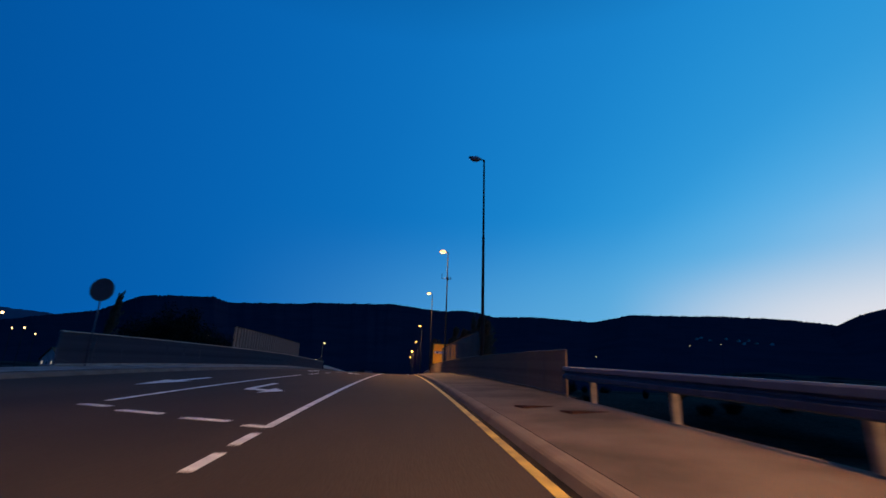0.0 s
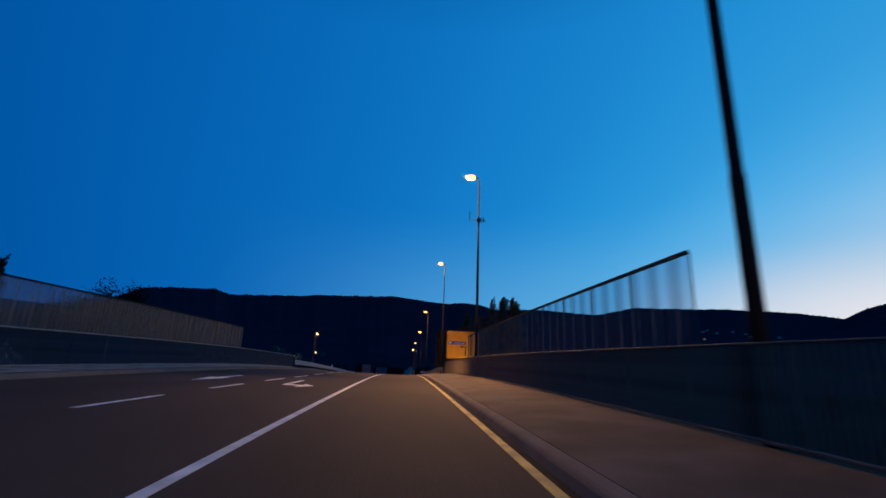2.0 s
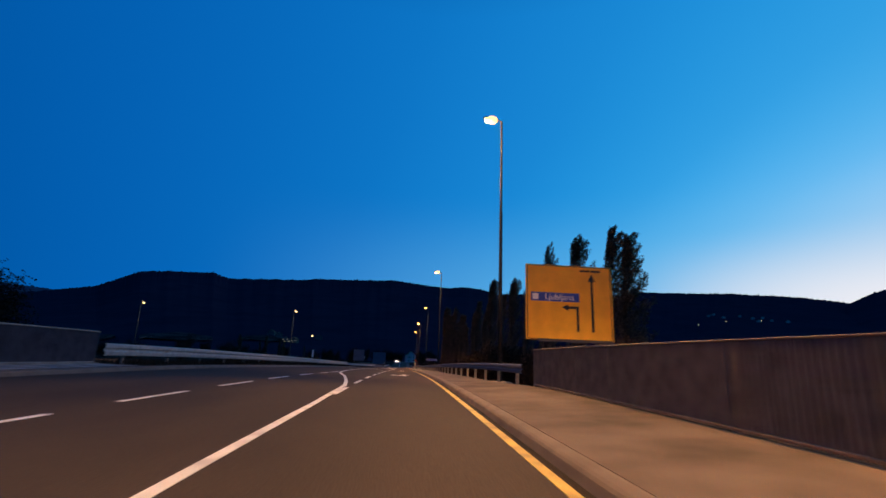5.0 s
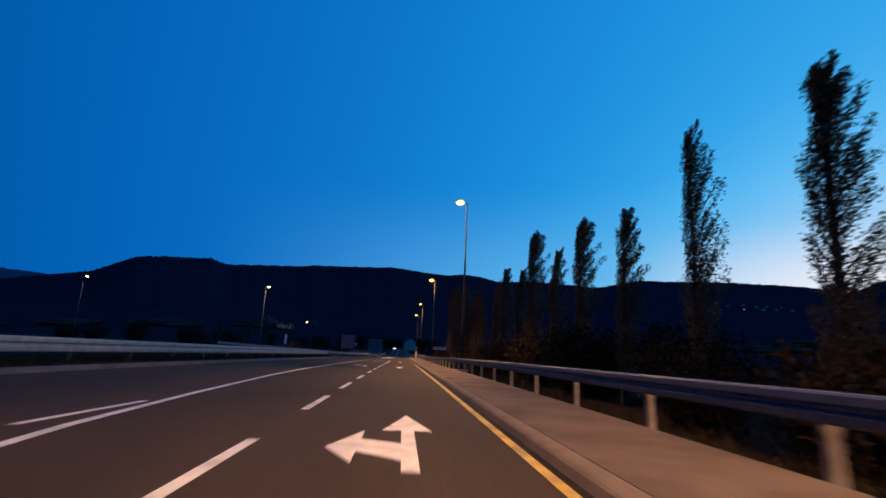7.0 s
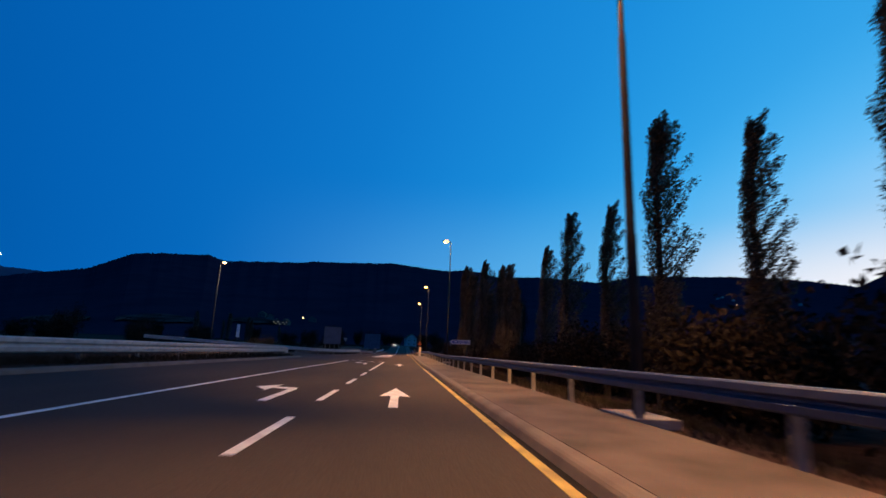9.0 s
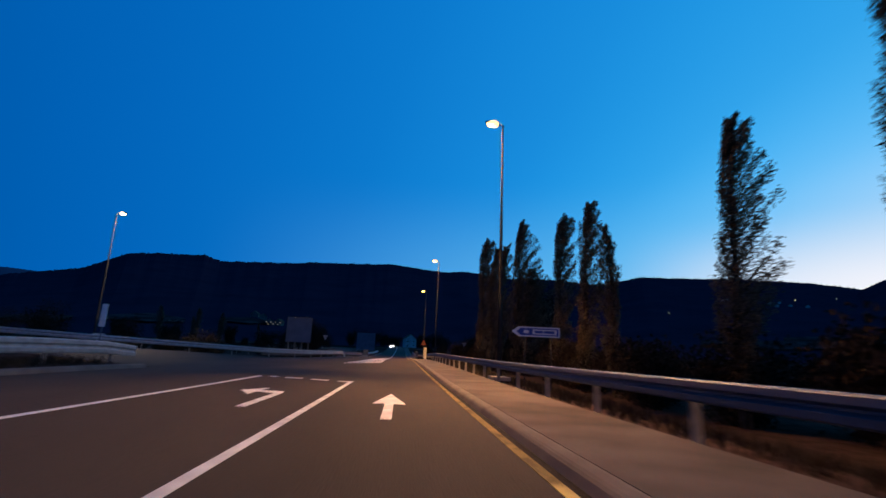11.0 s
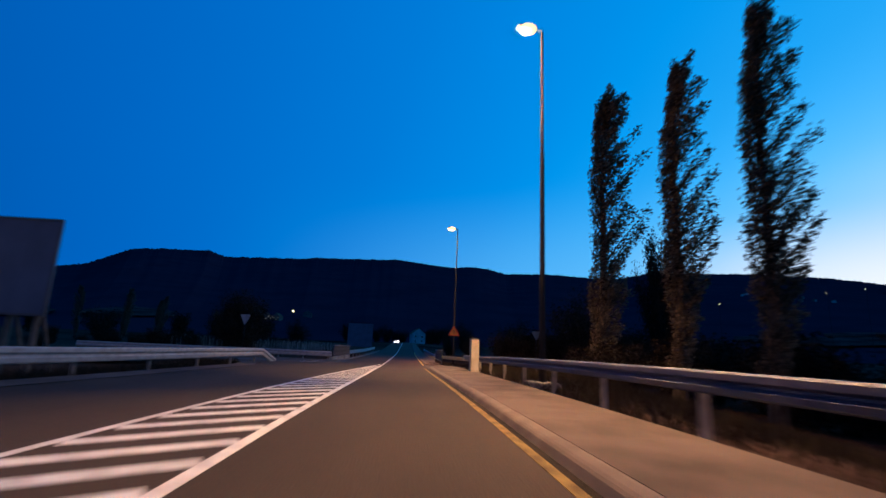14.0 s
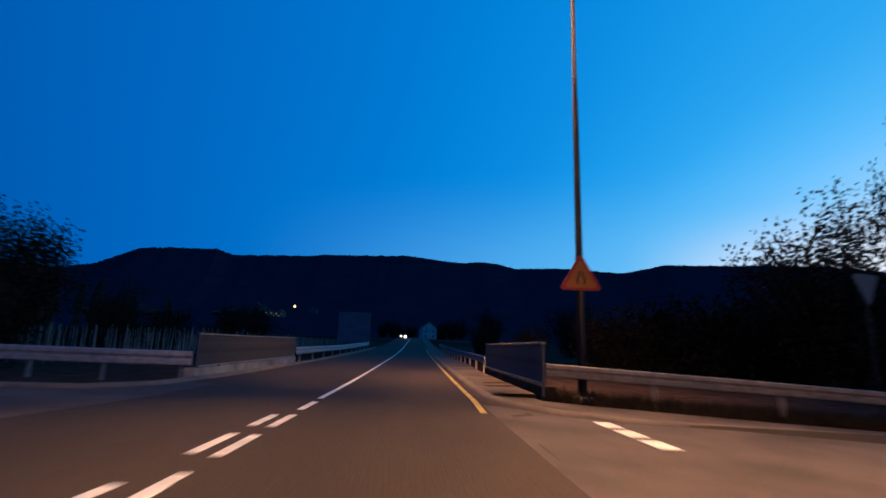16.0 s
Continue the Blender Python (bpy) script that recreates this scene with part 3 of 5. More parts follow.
line_mark("yellow_edge_line", [(1.47, -60), (1.47, 148)], 0.13, PAINT_Y, "yellow edge line along the kerb")
line_mark("yellow_edge_line", [(1.47, 148), (1.47, 200), (1.40, 211), (1.30, 219), (1.24, 225.6)], 0.13, PAINT_Y_WORN, "worn dull yellow edge line along the kerb")
line_mark("yellow_edge_line", [(1.42, 235.2), (1.5, 237.6), (1.55, 300)], 0.13, PAINT_Y, "faded yellow edge line along the kerb")
line_mark("solid_line", [(-1.95, 11.0), (-1.93, 70), (-2.05, 76.6), (-2.3, 79.2), (-2.7, 82.4), (-3.15, 85.8), (-3.75, 89.3), (-4.3, 93), (-4.7, 98), (-5.15, 106), (-5.4, 114), (-5.45, 140), (-5.3, 162.6)], 0.14, PAINT, "worn white solid line swinging across the lanes")
line_mark("solid_line", [(-5.6, 13.3), (-5.5, 31)], 0.12, PAINT, "worn white solid lane line")
line_mark("solid_line", [(-1.86, 142), (-1.84, 162.2)], 0.14, PAINT, "white solid lane line before the stop line")
line_mark("solid_line", [(-4.8, 185.5), (-4.6, 186.8), (-4.4, 189.2), (-4.15, 192), (-3.98, 196), (-3.9, 200), (-3.75, 206), (-3.35, 214), (-2.85, 222), (-2.32, 230)], 0.13, PAINT, "white border line of the hatched island")
line_mark("solid_line", [(-4.8, 185.5), (-4.3, 185.52), (-3.7, 185.6), (-3.1, 185.85), (-2.5, 186.4), (-2.1, 187.05), (-1.86, 187.9), (-1.79, 189.0), (-1.78, 190.9), (-1.83, 193.3), (-1.87, 200), (-1.87, 216), (-1.95, 230)], 0.15, PAINT, "white border line of the hatched island")
line_mark("solid_line", [(-2.05, 237.1), (-2.1, 420)], 0.12, PAINT, "white centre line running on")
for y0, y1, x in ((33.4, 36.3, -5.5), (39.1, 41.7, -5.4), (44.3, 46.9, -5.3), (49.0, 51.8, -5.2), (54.2, 57.0, -5.2), (59.2, 62.0, -5.2), (64.0, 66.7, -5.2), (68.6, 71.3, -5.2), (73.4, 76.1, -5.15), (78.3, 81.0, -5.1), (83.5, 86.3, -5.0), (88.1, 90.7, -4.85), (92.9, 95.9, -4.85)):
    line_mark("lane_dash", [(x, y0), (x + 0.06, y1)], 0.12, PAINT, "white dash of the lane line", "lane dashes")
for e in (75.6, 81.2, 86.9, 92.7, 98.9, 104.4, 110.2, 116.4, 122.2, 127.9, 133.6, 139.3):
    line_mark("lane_dash", [(-1.86, e - 2.95), (-1.86, e)], 0.14, PAINT, "white dash of the lane line", "lane dashes")
for x, y0, y1 in ((-1.93, 6.3, 7.0), (-1.93, 8.15, 9.0), (-1.95, 9.5, 10.4), (-1.96, 231.15, 232.4), (-2.27, 231.25, 232.45), (-1.97, 233.1, 234.35), (-2.26, 233.15, 234.3), (-2.02, 235.1, 236.4), (-1.96, 229.2, 230.4)):
    line_mark("lane_dash", [(x, y0), (x, y1)], 0.13, PAINT, "short white dash of a broken line", "short dashes")
for xa, ya, xb, yb in ((-2.3, 11.1, -1.9, 11.0), (-3.4, 11.55, -2.65, 11.4), (-4.65, 12.05, -3.9, 11.85), (-5.6, 12.6, -5.1, 12.45), (-4.3, 162.45, -3.7, 162.35), (-3.3, 162.25, -2.7, 162.1), (-2.3, 161.95, -1.75, 161.85), (-4.95, 162.7, -4.7, 162.6), (3.52, 234.75, 3.52, 234.1), (3.52, 233.85, 3.53, 233.2), (3.53, 232.95, 3.54, 232.3), (-8.36, 231.6, -8.17, 231.95), (-8.08, 232.11, -7.9, 232.45), (-7.81, 232.61, -7.63, 232.95), (-7.55, 233.1, -7.38, 233.4)):
    line_mark("stop_line_block", [(xa, ya), (xb, yb)], 0.3, PAINT, "white block of a broken stop line", "stop line blocks", 0.005 if ya > 200 else 0.0)
for k in range(40):
    y = 186.5 + 1.06 * k
    xl = interp([(185.5, -4.8), (186.8, -4.6), (189.2, -4.4), (192, -4.15), (196, -3.98), (200, -3.9), (206, -3.75), (214, -3.35), (222, -2.85), (230, -2.32)], y) + 0.1
    if -1.95 - xl < 0.25:
        break
    line_mark("hatch_stripe", [(xl, y), (-1.93, y + 0.62 * (-1.93 - xl))], 0.31, PAINT, "worn white stripe of the hatched island", "hatch stripes")


def arrow(outlines, x, y, turn, label):
    bm = bmesh.new()
    c, s = math.cos(radians(turn)), math.sin(radians(turn))
    for o in outlines:
        lo, hi = [], []
        for px, py in o:
            wx, wy = x + c * px - s * py, y + s * px + c * py
            z = top(wx, wy)
            lo.append(bm.verts.new((wx, wy, z - 0.004)))
            hi.append(bm.verts.new((wx, wy, z + MARK)))
        bm.faces.new(hi)
        for i in range(len(o)):
            j = (i + 1) % len(o)
            bm.faces.new((lo[i], lo[j], hi[j], hi[i]))
    return tagged(mesh_object("arrow_marking", bm, PAINT), label, "road marking", "lane arrows", "structure")


STRAIGHT = [[(-0.1, 0), (0.1, 0), (0.1, 2.6), (0.38, 2.55), (0, 5.2), (-0.38, 2.55), (-0.1, 2.6)]]
LEFT_TURN = [[(-0.09, 0), (0.09, 0), (0.06, 3.0), (0.0, 3.55), (-0.6, 3.6), (-0.6, 4.4), (-1.05, 3.35), (-0.6, 2.4), (-0.6, 3.2), (-0.12, 2.95)]]
BOTH = [[(-0.09, 0), (0.1, 0), (0.1, 2.55), (0.37, 2.5), (0.0, 4.3), (-0.37, 2.5), (-0.09, 2.55), (-0.09, 1.5), (-0.62, 1.75), (-0.62, 2.45), (-1.0, 1.15), (-0.62, 0.35), (-0.62, 0.95), (-0.09, 0.5)]]
arrow(BOTH, 0.08, 91.2, 0, "white straight-and-left arrow on the lane")
arrow(STRAIGHT, -0.2, 124.0, 0, "white straight-ahead arrow on the lane")
arrow(LEFT_TURN, -2.95, 124.4, 0, "white left-turn arrow on the lane")
arrow(STRAIGHT, -0.25, 152.2, 0, "white straight-ahead arrow on the lane")
arrow(LEFT_TURN, -3.05, 153.2, 0, "white left-turn arrow on the lane")
arrow(LEFT_TURN, -4.4, 21.2, 180, "white turn arrow for oncoming traffic")
arrow(LEFT_TURN, -4.2, 45.9, 180, "white turn arrow for oncoming traffic")
arrow(STRAIGHT, -7.2, 22.5, 180, "white arrow for oncoming traffic")
arrow(STRAIGHT, -7.25, 47.4, 180, "white arrow for oncoming traffic")


# ---------------- parapets, screens, guard rails ----------------
PICKET_STEP = 0.104


def picket_mesh(height, material):
    bm = bmesh.new()
    add_box(bm, -0.028, 0.028, -0.007, 0.007, 0.0, height)
    me = bpy.data.meshes.new("picket")
    bm.to_mesh(me)
    bm.free()
    me.materials.append(material)
    return me


def railing(x, y0, y1, height, surface, label, rails=RAILING, material=RAILING, slim=0.05):
    """A steel bridge railing: posts, a broad top rail, a bottom rail with a gap under it, and close upright flat bars."""
    root = empty("bridge_railing")
    tagged(root, label, "railing", kind="structure")
    rows = span(y0, y1, 2.0)
    for foot, head, half, name in ((height - slim, height, slim, "top_rail"), (0.035, 0.08, 0.03, "bottom_rail")):
        bm = bmesh.new()
        sweep(bm, [(x, y, surface(x, y)) for y in rows], [(-half, foot + 0.012), (-half, head - 0.008), (-half + 0.012, head), (half - 0.012, head), (half, head - 0.008), (half, foot + 0.012), (half - 0.01, foot), (-half + 0.01, foot)])
        part(name, bm, rails, root)
    for y in rows:
        bm = bmesh.new()
        z = surface(x, y)
        add_box(bm, x - 0.03, x + 0.03, y - 0.012, y + 0.012, z - 0.25, z + height - slim - 0.002)
        part("post", bm, material, root)
    bars = picket_mesh(height - 0.083 - slim, material)
    count = int((y1 - y0) / PICKET_STEP)
    spots = [y0 + PICKET_STEP * (k + 0.5) for k in range(count)]
    spots = [y for y in spots if min(abs(y - p) for p in rows) > 0.04]
    for y in spots[:300]:
        ob = new("picket", bars)
        ob.parent = root
        ob.location = (x, y, surface(x, y) + 0.082)
    if len(spots) > 300:
        verts, faces = [], []
        for y in spots[300:]:
            b, z = len(verts), surface(x, y) + 0.082
            for v in bars.vertices:
                verts.append((v.co.x + x, v.co.y + y, v.co.z + z))
            faces += [tuple(b + i for i in p.vertices) for p in bars.polygons]
        me = bpy.data.meshes.new("pickets")
        me.from_pydata(verts, [], faces)
        me.materials.append(material)
        rest = new("pickets", me)
        rest.parent = root
        tagged(rest, kind="stuff")
    return root


def plinth(x, y0, y1, surface, label):
    """The low concrete edge beam that carries a railing."""
    bm = bmesh.new()
    sweep(bm, [(x, y, surface(x, y)) for y in span(y0, y1, 3)], [(-0.14, -0.6), (-0.14, -0.02), (-0.12, -0.01), (0.2, -0.01), (0.2, -0.6)])
    tagged(mesh_object("trim", bm, GUTTER), label, "edge beam", kind="structure")


right_foot = lambda x, y: footway_top(4.26, y)
left_foot = lambda x, y: top(-12, y) + 0.16
railing(4.3, 15.6, 75.0, 1.2, right_foot, "long dark steel bridge railing of close upright bars", slim=0.03)
railing(-12.02, 21.2, 79.0, 1.24, left_foot, "long grey steel bridge railing of close upright bars", RAILING_PALE, RAILING_GREY)
railing(3.2, 237.6, 247.4, 1.05, lambda x, y: road_z(y) + 0.38, "short steel railing of a small stream bridge", RAILING_PALE, RAILING_GREY)
railing(-7.6, 243.4, 257.0, 1.2, lambda x, y: top(-7.6, y) + 0.2, "short steel railing of a small stream bridge", RAILING_PALE, RAILING_GREY)
plinth(4.4, 15.4, 75.2, right_foot, "concrete edge beam under the bridge railing")
plinth(3.3, 237.6, 247.6, lambda x, y: road_z(y) + 0.37, "concrete edge beam of the stream bridge")
for y0, y1, x, surface in ((21.0, 79.2, -12.1, left_foot), (243.2, 257.2, -7.7, lambda x, y: top(-7.6, y) + 0.16)):
    bm = bmesh.new()
    sweep(bm, [(x, y, surface(x, y)) for y in span(y0, y1, 3)], [(-0.25, -0.6), (-0.25, 0.03), (0.16, 0.03), (0.16, -0.6)])
    tagged(mesh_object("trim", bm, CONCRETE), "pale concrete edge beam under the railing", "edge beam", kind="structure")


def wind_screen(x, y0, y1, foot, head, surface, label, sheet):
    out = 1 if x > 0 else -1
    root = empty("wind_screen")
    tagged(root, label, "wind screen", kind="structure")
    n = round((y1 - y0) / 2.0)
    for i in range(n):
        a, b = y0 + (y1 - y0) * i / n + 0.006, y0 + (y1 - y0) * (i + 1) / n - 0.006
        bm = bmesh.new()
        m = 16
        pts = [(x + 0.012 * math.cos(k * math.pi), a + (b - a) * k / m) for k in range(m + 1)]
        rows = [[bm.verts.new((px, py, surface(x, py) + h)) for px, py in pts] for h in (foot, head)]
        for k in range(m):
            bm.faces.new((rows[0][k], rows[0][k + 1], rows[1][k + 1], rows[1][k]))
        part("ribbed_sheet", bm, sheet, root)
    for i in range(n + 1):
        y = y0 + (y1 - y0) * i / n
        bm = bmesh.new()
        add_box(bm, min(x + 0.02 * out, x + 0.05 * out), max(x + 0.02 * out, x + 0.05 * out), y - 0.01, y + 0.01, surface(x, y) + foot - 0.9, surface(x, y) + head, 0.006)
        part("post", bm, SCREEN_POST, root)
    bm = bmesh.new()
    sweep(bm, [(x, y, surface(x, y) + head) for y in span(y0, y1, 2)], [(-0.02, -0.03), (-0.02, 0.03), (0.04, 0.03), (0.04, -0.03)])
    part("top_rail", bm, POLE, root, "dark top rail")
    return root


wind_screen(4.46, 31.45, 58.4, 1.06, 2.68, lambda x, y: footway_top(4.26, y), "ribbed translucent wind screen behind the bridge railing", SCREEN)
wind_screen(-12.22, 39.2, 62.0, 1.05, 2.75, lambda x, y: top(-12, y) + 0.16, "clouded grey wind screen behind the bridge railing", SCREEN_CLOUDED)

BEAM = [(0.0, 0.155), (0.055, 0.15), (0.075, 0.125), (0.08, 0.05), (0.02, 0.014), (0.02, -0.014), (0.08, -0.05), (0.075, -0.125), (0.055, -0.15), (0.0, -0.155)]
BEAM = [(-s, u) for s, u in BEAM] + [(-s + 0.012, u) for s, u in BEAM[::-1]]


def guard_rail(path, label, spacing=3.3, top_z=0.9, side=1, drop_end=False, tall=1.0, steel=STEEL_SHADED):
    """A W-beam rail on posts along a path of (x, y, ground z). side: +1 if the beam bulges to the left of the way."""
    root = empty("guard_rail")
    tagged(root, label, "guard rail", kind="structure")
    dense = []
    for a, b in zip(path, path[1:]):
        n = max(1, math.ceil(math.dist(a, b) / 2.0))
        dense += [tuple(a[k] + (b[k] - a[k]) * i / n for k in range(3)) for i in range(n)]
    dense.append(tuple(path[-1]))
    bm = bmesh.new()
    line = [(x, y, z + top_z - 0.16 * tall) for x, y, z in dense]
    if drop_end:
        line = line[:-1] + [(line[-1][0], line[-1][1], line[-1][2] - 0.7)]
        line[-2] = (line[-2][0], line[-2][1], line[-2][2] - 0.35)
    sweep(bm, line, [(s * side, u * tall) for s, u in BEAM])
    part("beam", bm, steel, root, "galvanised W-beam")
    done, want = 0.0, spacing * 0.4
    for a, b in zip(dense, dense[1:]):
        d = math.dist(a[:2], b[:2])
        while want <= done + d:
            u = (want - done) / d
            x, y, z = (a[k] + (b[k] - a[k]) * u for k in range(3))
            w = Vector((b[0] - a[0], b[1] - a[1], 0)).normalized()
            r = Vector((w.y, -w.x, 0)) * side
            if not (drop_end and want > 0 and math.dist((x, y), path[-1][:2]) < 4.2):
                bm = bmesh.new()
                add_box(bm, -0.06, 0.06, -0.045, 0.045, -0.6, top_z - 0.03, 0.008)
                add_box(bm, -0.1, -0.055, -0.05, 0.05, top_z - 0.27, top_z - 0.06, 0.006)
                ob = part("post", bm, POST_STEEL, root)
                ang = math.atan2(r.y, r.x)
                ob.matrix_local = Matrix.Translation((x + r.x * 0.12, y + r.y * 0.12, z)) @ Matrix.Rotation(ang, 4, "Z")
            want += spacing
        done += d
    return root


guard_rail([(4.2, y, footway_top(4.2, y)) for y in span(-60, 15.4, 3)], "galvanised guard rail behind the footway", 3.3, 0.77)
guard_rail([(4.02, y, road_z(y) + 0.15 + 0.07 * smooth(170, 205, y)) for y in span(75.4, 226.6, 3)], "galvanised guard rail along the footway", 3.49, 0.81)
guard_rail([(-12.0, y, top(-12, y) + 0.12) for y in span(18.3, -60, 4)], "galvanised guard rail along the bridge approach", 4.0, 0.8, side=1)
guard_rail([(-11.9, y, top(-11.9, y) + 0.1) for y in span(79.3, 164, 3)] + [(-12.1, 166.3, top(-12, 166)), (-12.9, 168.2, top(-12, 168))], "galvanised guard rail ending at the junction", 4.0, 0.86, side=-1, tall=1.6, steel=STEEL_LAMPLIT)
guard_rail([(x, y, top(x, y) + 0.06) for x, y in ((-36, 184.5), (-28, 187.5), (-20.5, 192.0), (-14.2, 196.8), (-11.3, 201.8), (-10.3, 207.5), (-9.9, 214), (-9.7, 220), (-9.6, 225.4), (-9.55, 228.6))], "galvanised guard rail bending round the junction corner, its end sunk into the verge", 4.0, 0.82, side=-1, drop_end=True, tall=1.5, steel=STEEL_LAMPLIT)
guard_rail([(x, y, top(x, y) + 0.17) for x, y in ((-34, 245.0), (-22, 243.8), (-14, 243.1), (-10, 243.0), (-7.75, 243.35))], "short galvanised guard rail before the stream bridge", 2.5, 0.6, side=-1, tall=1.6, steel=STEEL_LAMPLIT)
guard_rail([(x, y, top(x, y) - 0.02) for x, y in ((-7.6, 257.2), (-7.4, 275), (-7.2, 300))], "galvanised guard rail beyond the stream bridge", 4.0, 0.82, side=-1, tall=1.5, steel=STEEL_LAMPLIT)
guard_rail([(x, y, top(x, 237) + 0.26) for x, y in ((16.0, 235.9), (12.0, 236.7), (7.5, 237.35), (3.25, 237.55))], "galvanised guard rail along the side road", 3.0, 0.7, side=1, steel=POST_STEEL)
guard_rail([(x, y, road_z(y) + 0.12) for x, y in ((3.2, 247.6), (3.4, 265), (3.6, 300))], "galvanised guard rail beyond the stream bridge", 3.5, 0.75, side=1)


# ---------------- street lamps ----------------
def street_lamp(x, y, z, height, bowl, label, turn=0.0, arm=0.28, head=0.78):
    """A tapered steel mast with a short arm and a flat luminaire that reaches over the road."""
    root = empty("street_lamp")
    bm = bmesh.new()
    add_tube(bm, [(0, 0, -0.3), (0, 0, height * 0.27), (0, 0, height * 0.275), (0, 0, height * 0.62), (0, 0, height * 0.625), (0, 0, height)], [0.115, 0.105, 0.092, 0.078, 0.066, 0.052], 14)
    part("mast", bm, POLE, root, "tapered dark steel mast", True)
    bm = bmesh.new()
    add_box(bm, -0.21, 0.21, -0.21, 0.21, -0.1, 0.03, 0.01)
    part("base_plate", bm, CONCRETE, root)
    bm = bmesh.new()
    add_tube(bm, [(0, 0, height - 0.05), (-0.06, 0, height + 0.02), (-arm, 0, height + 0.06)], [0.05, 0.045, 0.04], 10)
    part("arm", bm, POLE, root, "", True)
    bm = bmesh.new()
    prof = [(0.0, 0.05, 0.07), (0.15, 0.11, 0.10), (0.45, 0.16, 0.12), (0.85, 0.15, 0.10), (1.0, 0.09, 0.05)]
    rings = []
    for u, w, h in prof:
        cx = -arm + 0.08 - u * head
        rings.append([bm.verts.new((cx, w * math.cos(k * math.pi / 6) * (1 if abs(math.sin(k * math.pi / 6)) < 0.99 else 0.6), height + 0.08 + u * 0.05 + (h if math.sin(k * math.pi / 6) > 0 else h * 0.55) * math.sin(k * math.pi / 6))) for k in range(12)])
    for a, b in zip(rings, rings[1:]):
        for k in range(12):
            bm.faces.new((a[k], a[(k + 1) % 12], b[(k + 1) % 12], b[k]))
    bm.faces.new(rings[0])
    bm.faces.new(rings[-1])
    lum = part("luminaire", bm, HOUSING, root, "dark cast luminaire housing", True)
    bm = bmesh.new()
    bmesh.ops.create_uvsphere(bm, u_segments=14, v_segments=8, radius=1, matrix=Matrix.Translation((-arm - 0.36 * head, 0, height + 0.06)) @ Matrix.Diagonal((0.34, 0.21, 0.18, 1)))
    part("bowl", bm, bowl, lum, "glowing orange lamp bowl" if bowl is not LAMP_OFF else "unlit clear lamp bowl", True)
    root.matrix_world = pose(x, y, z, 0, 0, turn)
    return tagged(root, label, "street lamp", "street lamps")


def lamp_light(x, y, z, power, colour=LAMP_COLOUR):
    """The two halves of a street luminaire's reflector, which throw their light up and down the road."""
    for tilt in (36, -36):
        d = bpy.data.lights.new("street_light", "AREA")
        d.shape, d.size, d.energy, d.color = "DISK", 0.3, power / 2, colour
        ob = new("street_light", d)
        d.spread = radians(86)
        ob.matrix_world = pose(x, y + (0.1 if tilt > 0 else -0.1), z, tilt, 0, 0)
    # what the clear bowl lets out to all sides
    d = bpy.data.lights.new("street_light", "POINT")
    d.energy, d.color, d.shadow_soft_size = power * 0.4, colour, 0.08
    ob = new("street_light", d)
    ob.location = (x, y, z - 0.22)


LAMP_H = 13.1
# power is a share of LAMP_POWER set for each, none for the dead one
# the two at negative y are added out of view to light the start
for x, y, h, power in ((4.46, 30.1, 13.45, 0), (4.45, 54.2, 13.25, 0.63), (4.42, 81.5, 13.25, 0.62), (4.45, 122.8, 13.05, 0.66), (4.85, 167.4, 13.5, 0.94), (4.5, 208.4, 13.35, 0.8), (4.3, 238.0, 13.05, 0.68), (4.42, -2.0, LAMP_H, 0.52), (4.42, -30.0, LAMP_H, 0.5)):
    z = road_z(y) + 0.1
    street_lamp(x, y, z, h, SODIUM if power else LAMP_OFF, "tall slim steel street lamp glowing sodium orange" if power else "tall slim steel street lamp, unlit against the sky")
    if power:
        lamp_light(x - 0.92, y, z + h - 0.16, LAMP_POWER * power)
for x, y, h in ((-31.2, 195.5, 15.1), (-82.5, 215, 17.4)):
    street_lamp(x, y, land(x, y), h, SODIUM_FAR, "street lamp of a side road glowing warm white", 180)
    lamp_light(x + 0.92, y, land(x, y) + h - 0.1, LAMP_POWER * 0.7, (1.0, 0.7, 0.42))

# small aerials on the second mast
aer = empty("mast_aerial")
bm = bmesh.new()
add_tube(bm, [(-0.62, 0, 0), (0.5, 0, 0)], [0.02, 0.02], 6)
part("cross_bar", bm, POLE, aer)
for dx, a, b in ((-0.6, 0, 0.55), (0.34, -0.12, 0.22), (0.18, -0.18, 0.18)):
    bm = bmesh.new()
    add_tube(bm, [(dx, 0, a), (dx, 0, b)], [0.03, 0.03], 6)
    part("aerial", bm, POLE, aer)
bm = bmesh.new()
add_box(bm, -0.12, 0.12, -0.1, 0.1, -0.1, 0.14, 0.02)
part("bracket", bm, POLE, aer)
aer.matrix_world = pose(4.45, 54.2, road_z(54.2) + 10.35)
tagged(aer, "small dark aerials on a cross bar clamped to a lamp mast", "aerial")


# ---------------- signs ----------------
def text_mesh(word, size, material, parent, loc, label="", name="lettering"):
    cu = bpy.data.curves.new(name, "FONT")
    cu.body, cu.size, cu.extrude, cu.align_x, cu.align_y = word, size, 0.002, "CENTER", "CENTER"
    tmp = bpy.data.objects.new(name, cu)
    me = bpy.data.meshes.new_from_object(tmp)
    bpy.data.objects.remove(tmp)
    me.materials.append(material)
    ob = new(name, me)
    ob.parent = parent
    ob.matrix_local = Matrix.Translation(loc) @ Matrix.Rotation(radians(90), 4, "X")
    if label:
        tagged(ob, label)
    return ob


def box_part(name, parent, material, x0, x1, y0, y1, z0, z1, bevel=0.0, label=""):
    bm = bmesh.new()
    add_box(bm, x0, x1, y0, y1, z0, z1, bevel)
    return part(name, bm, material, parent, label)


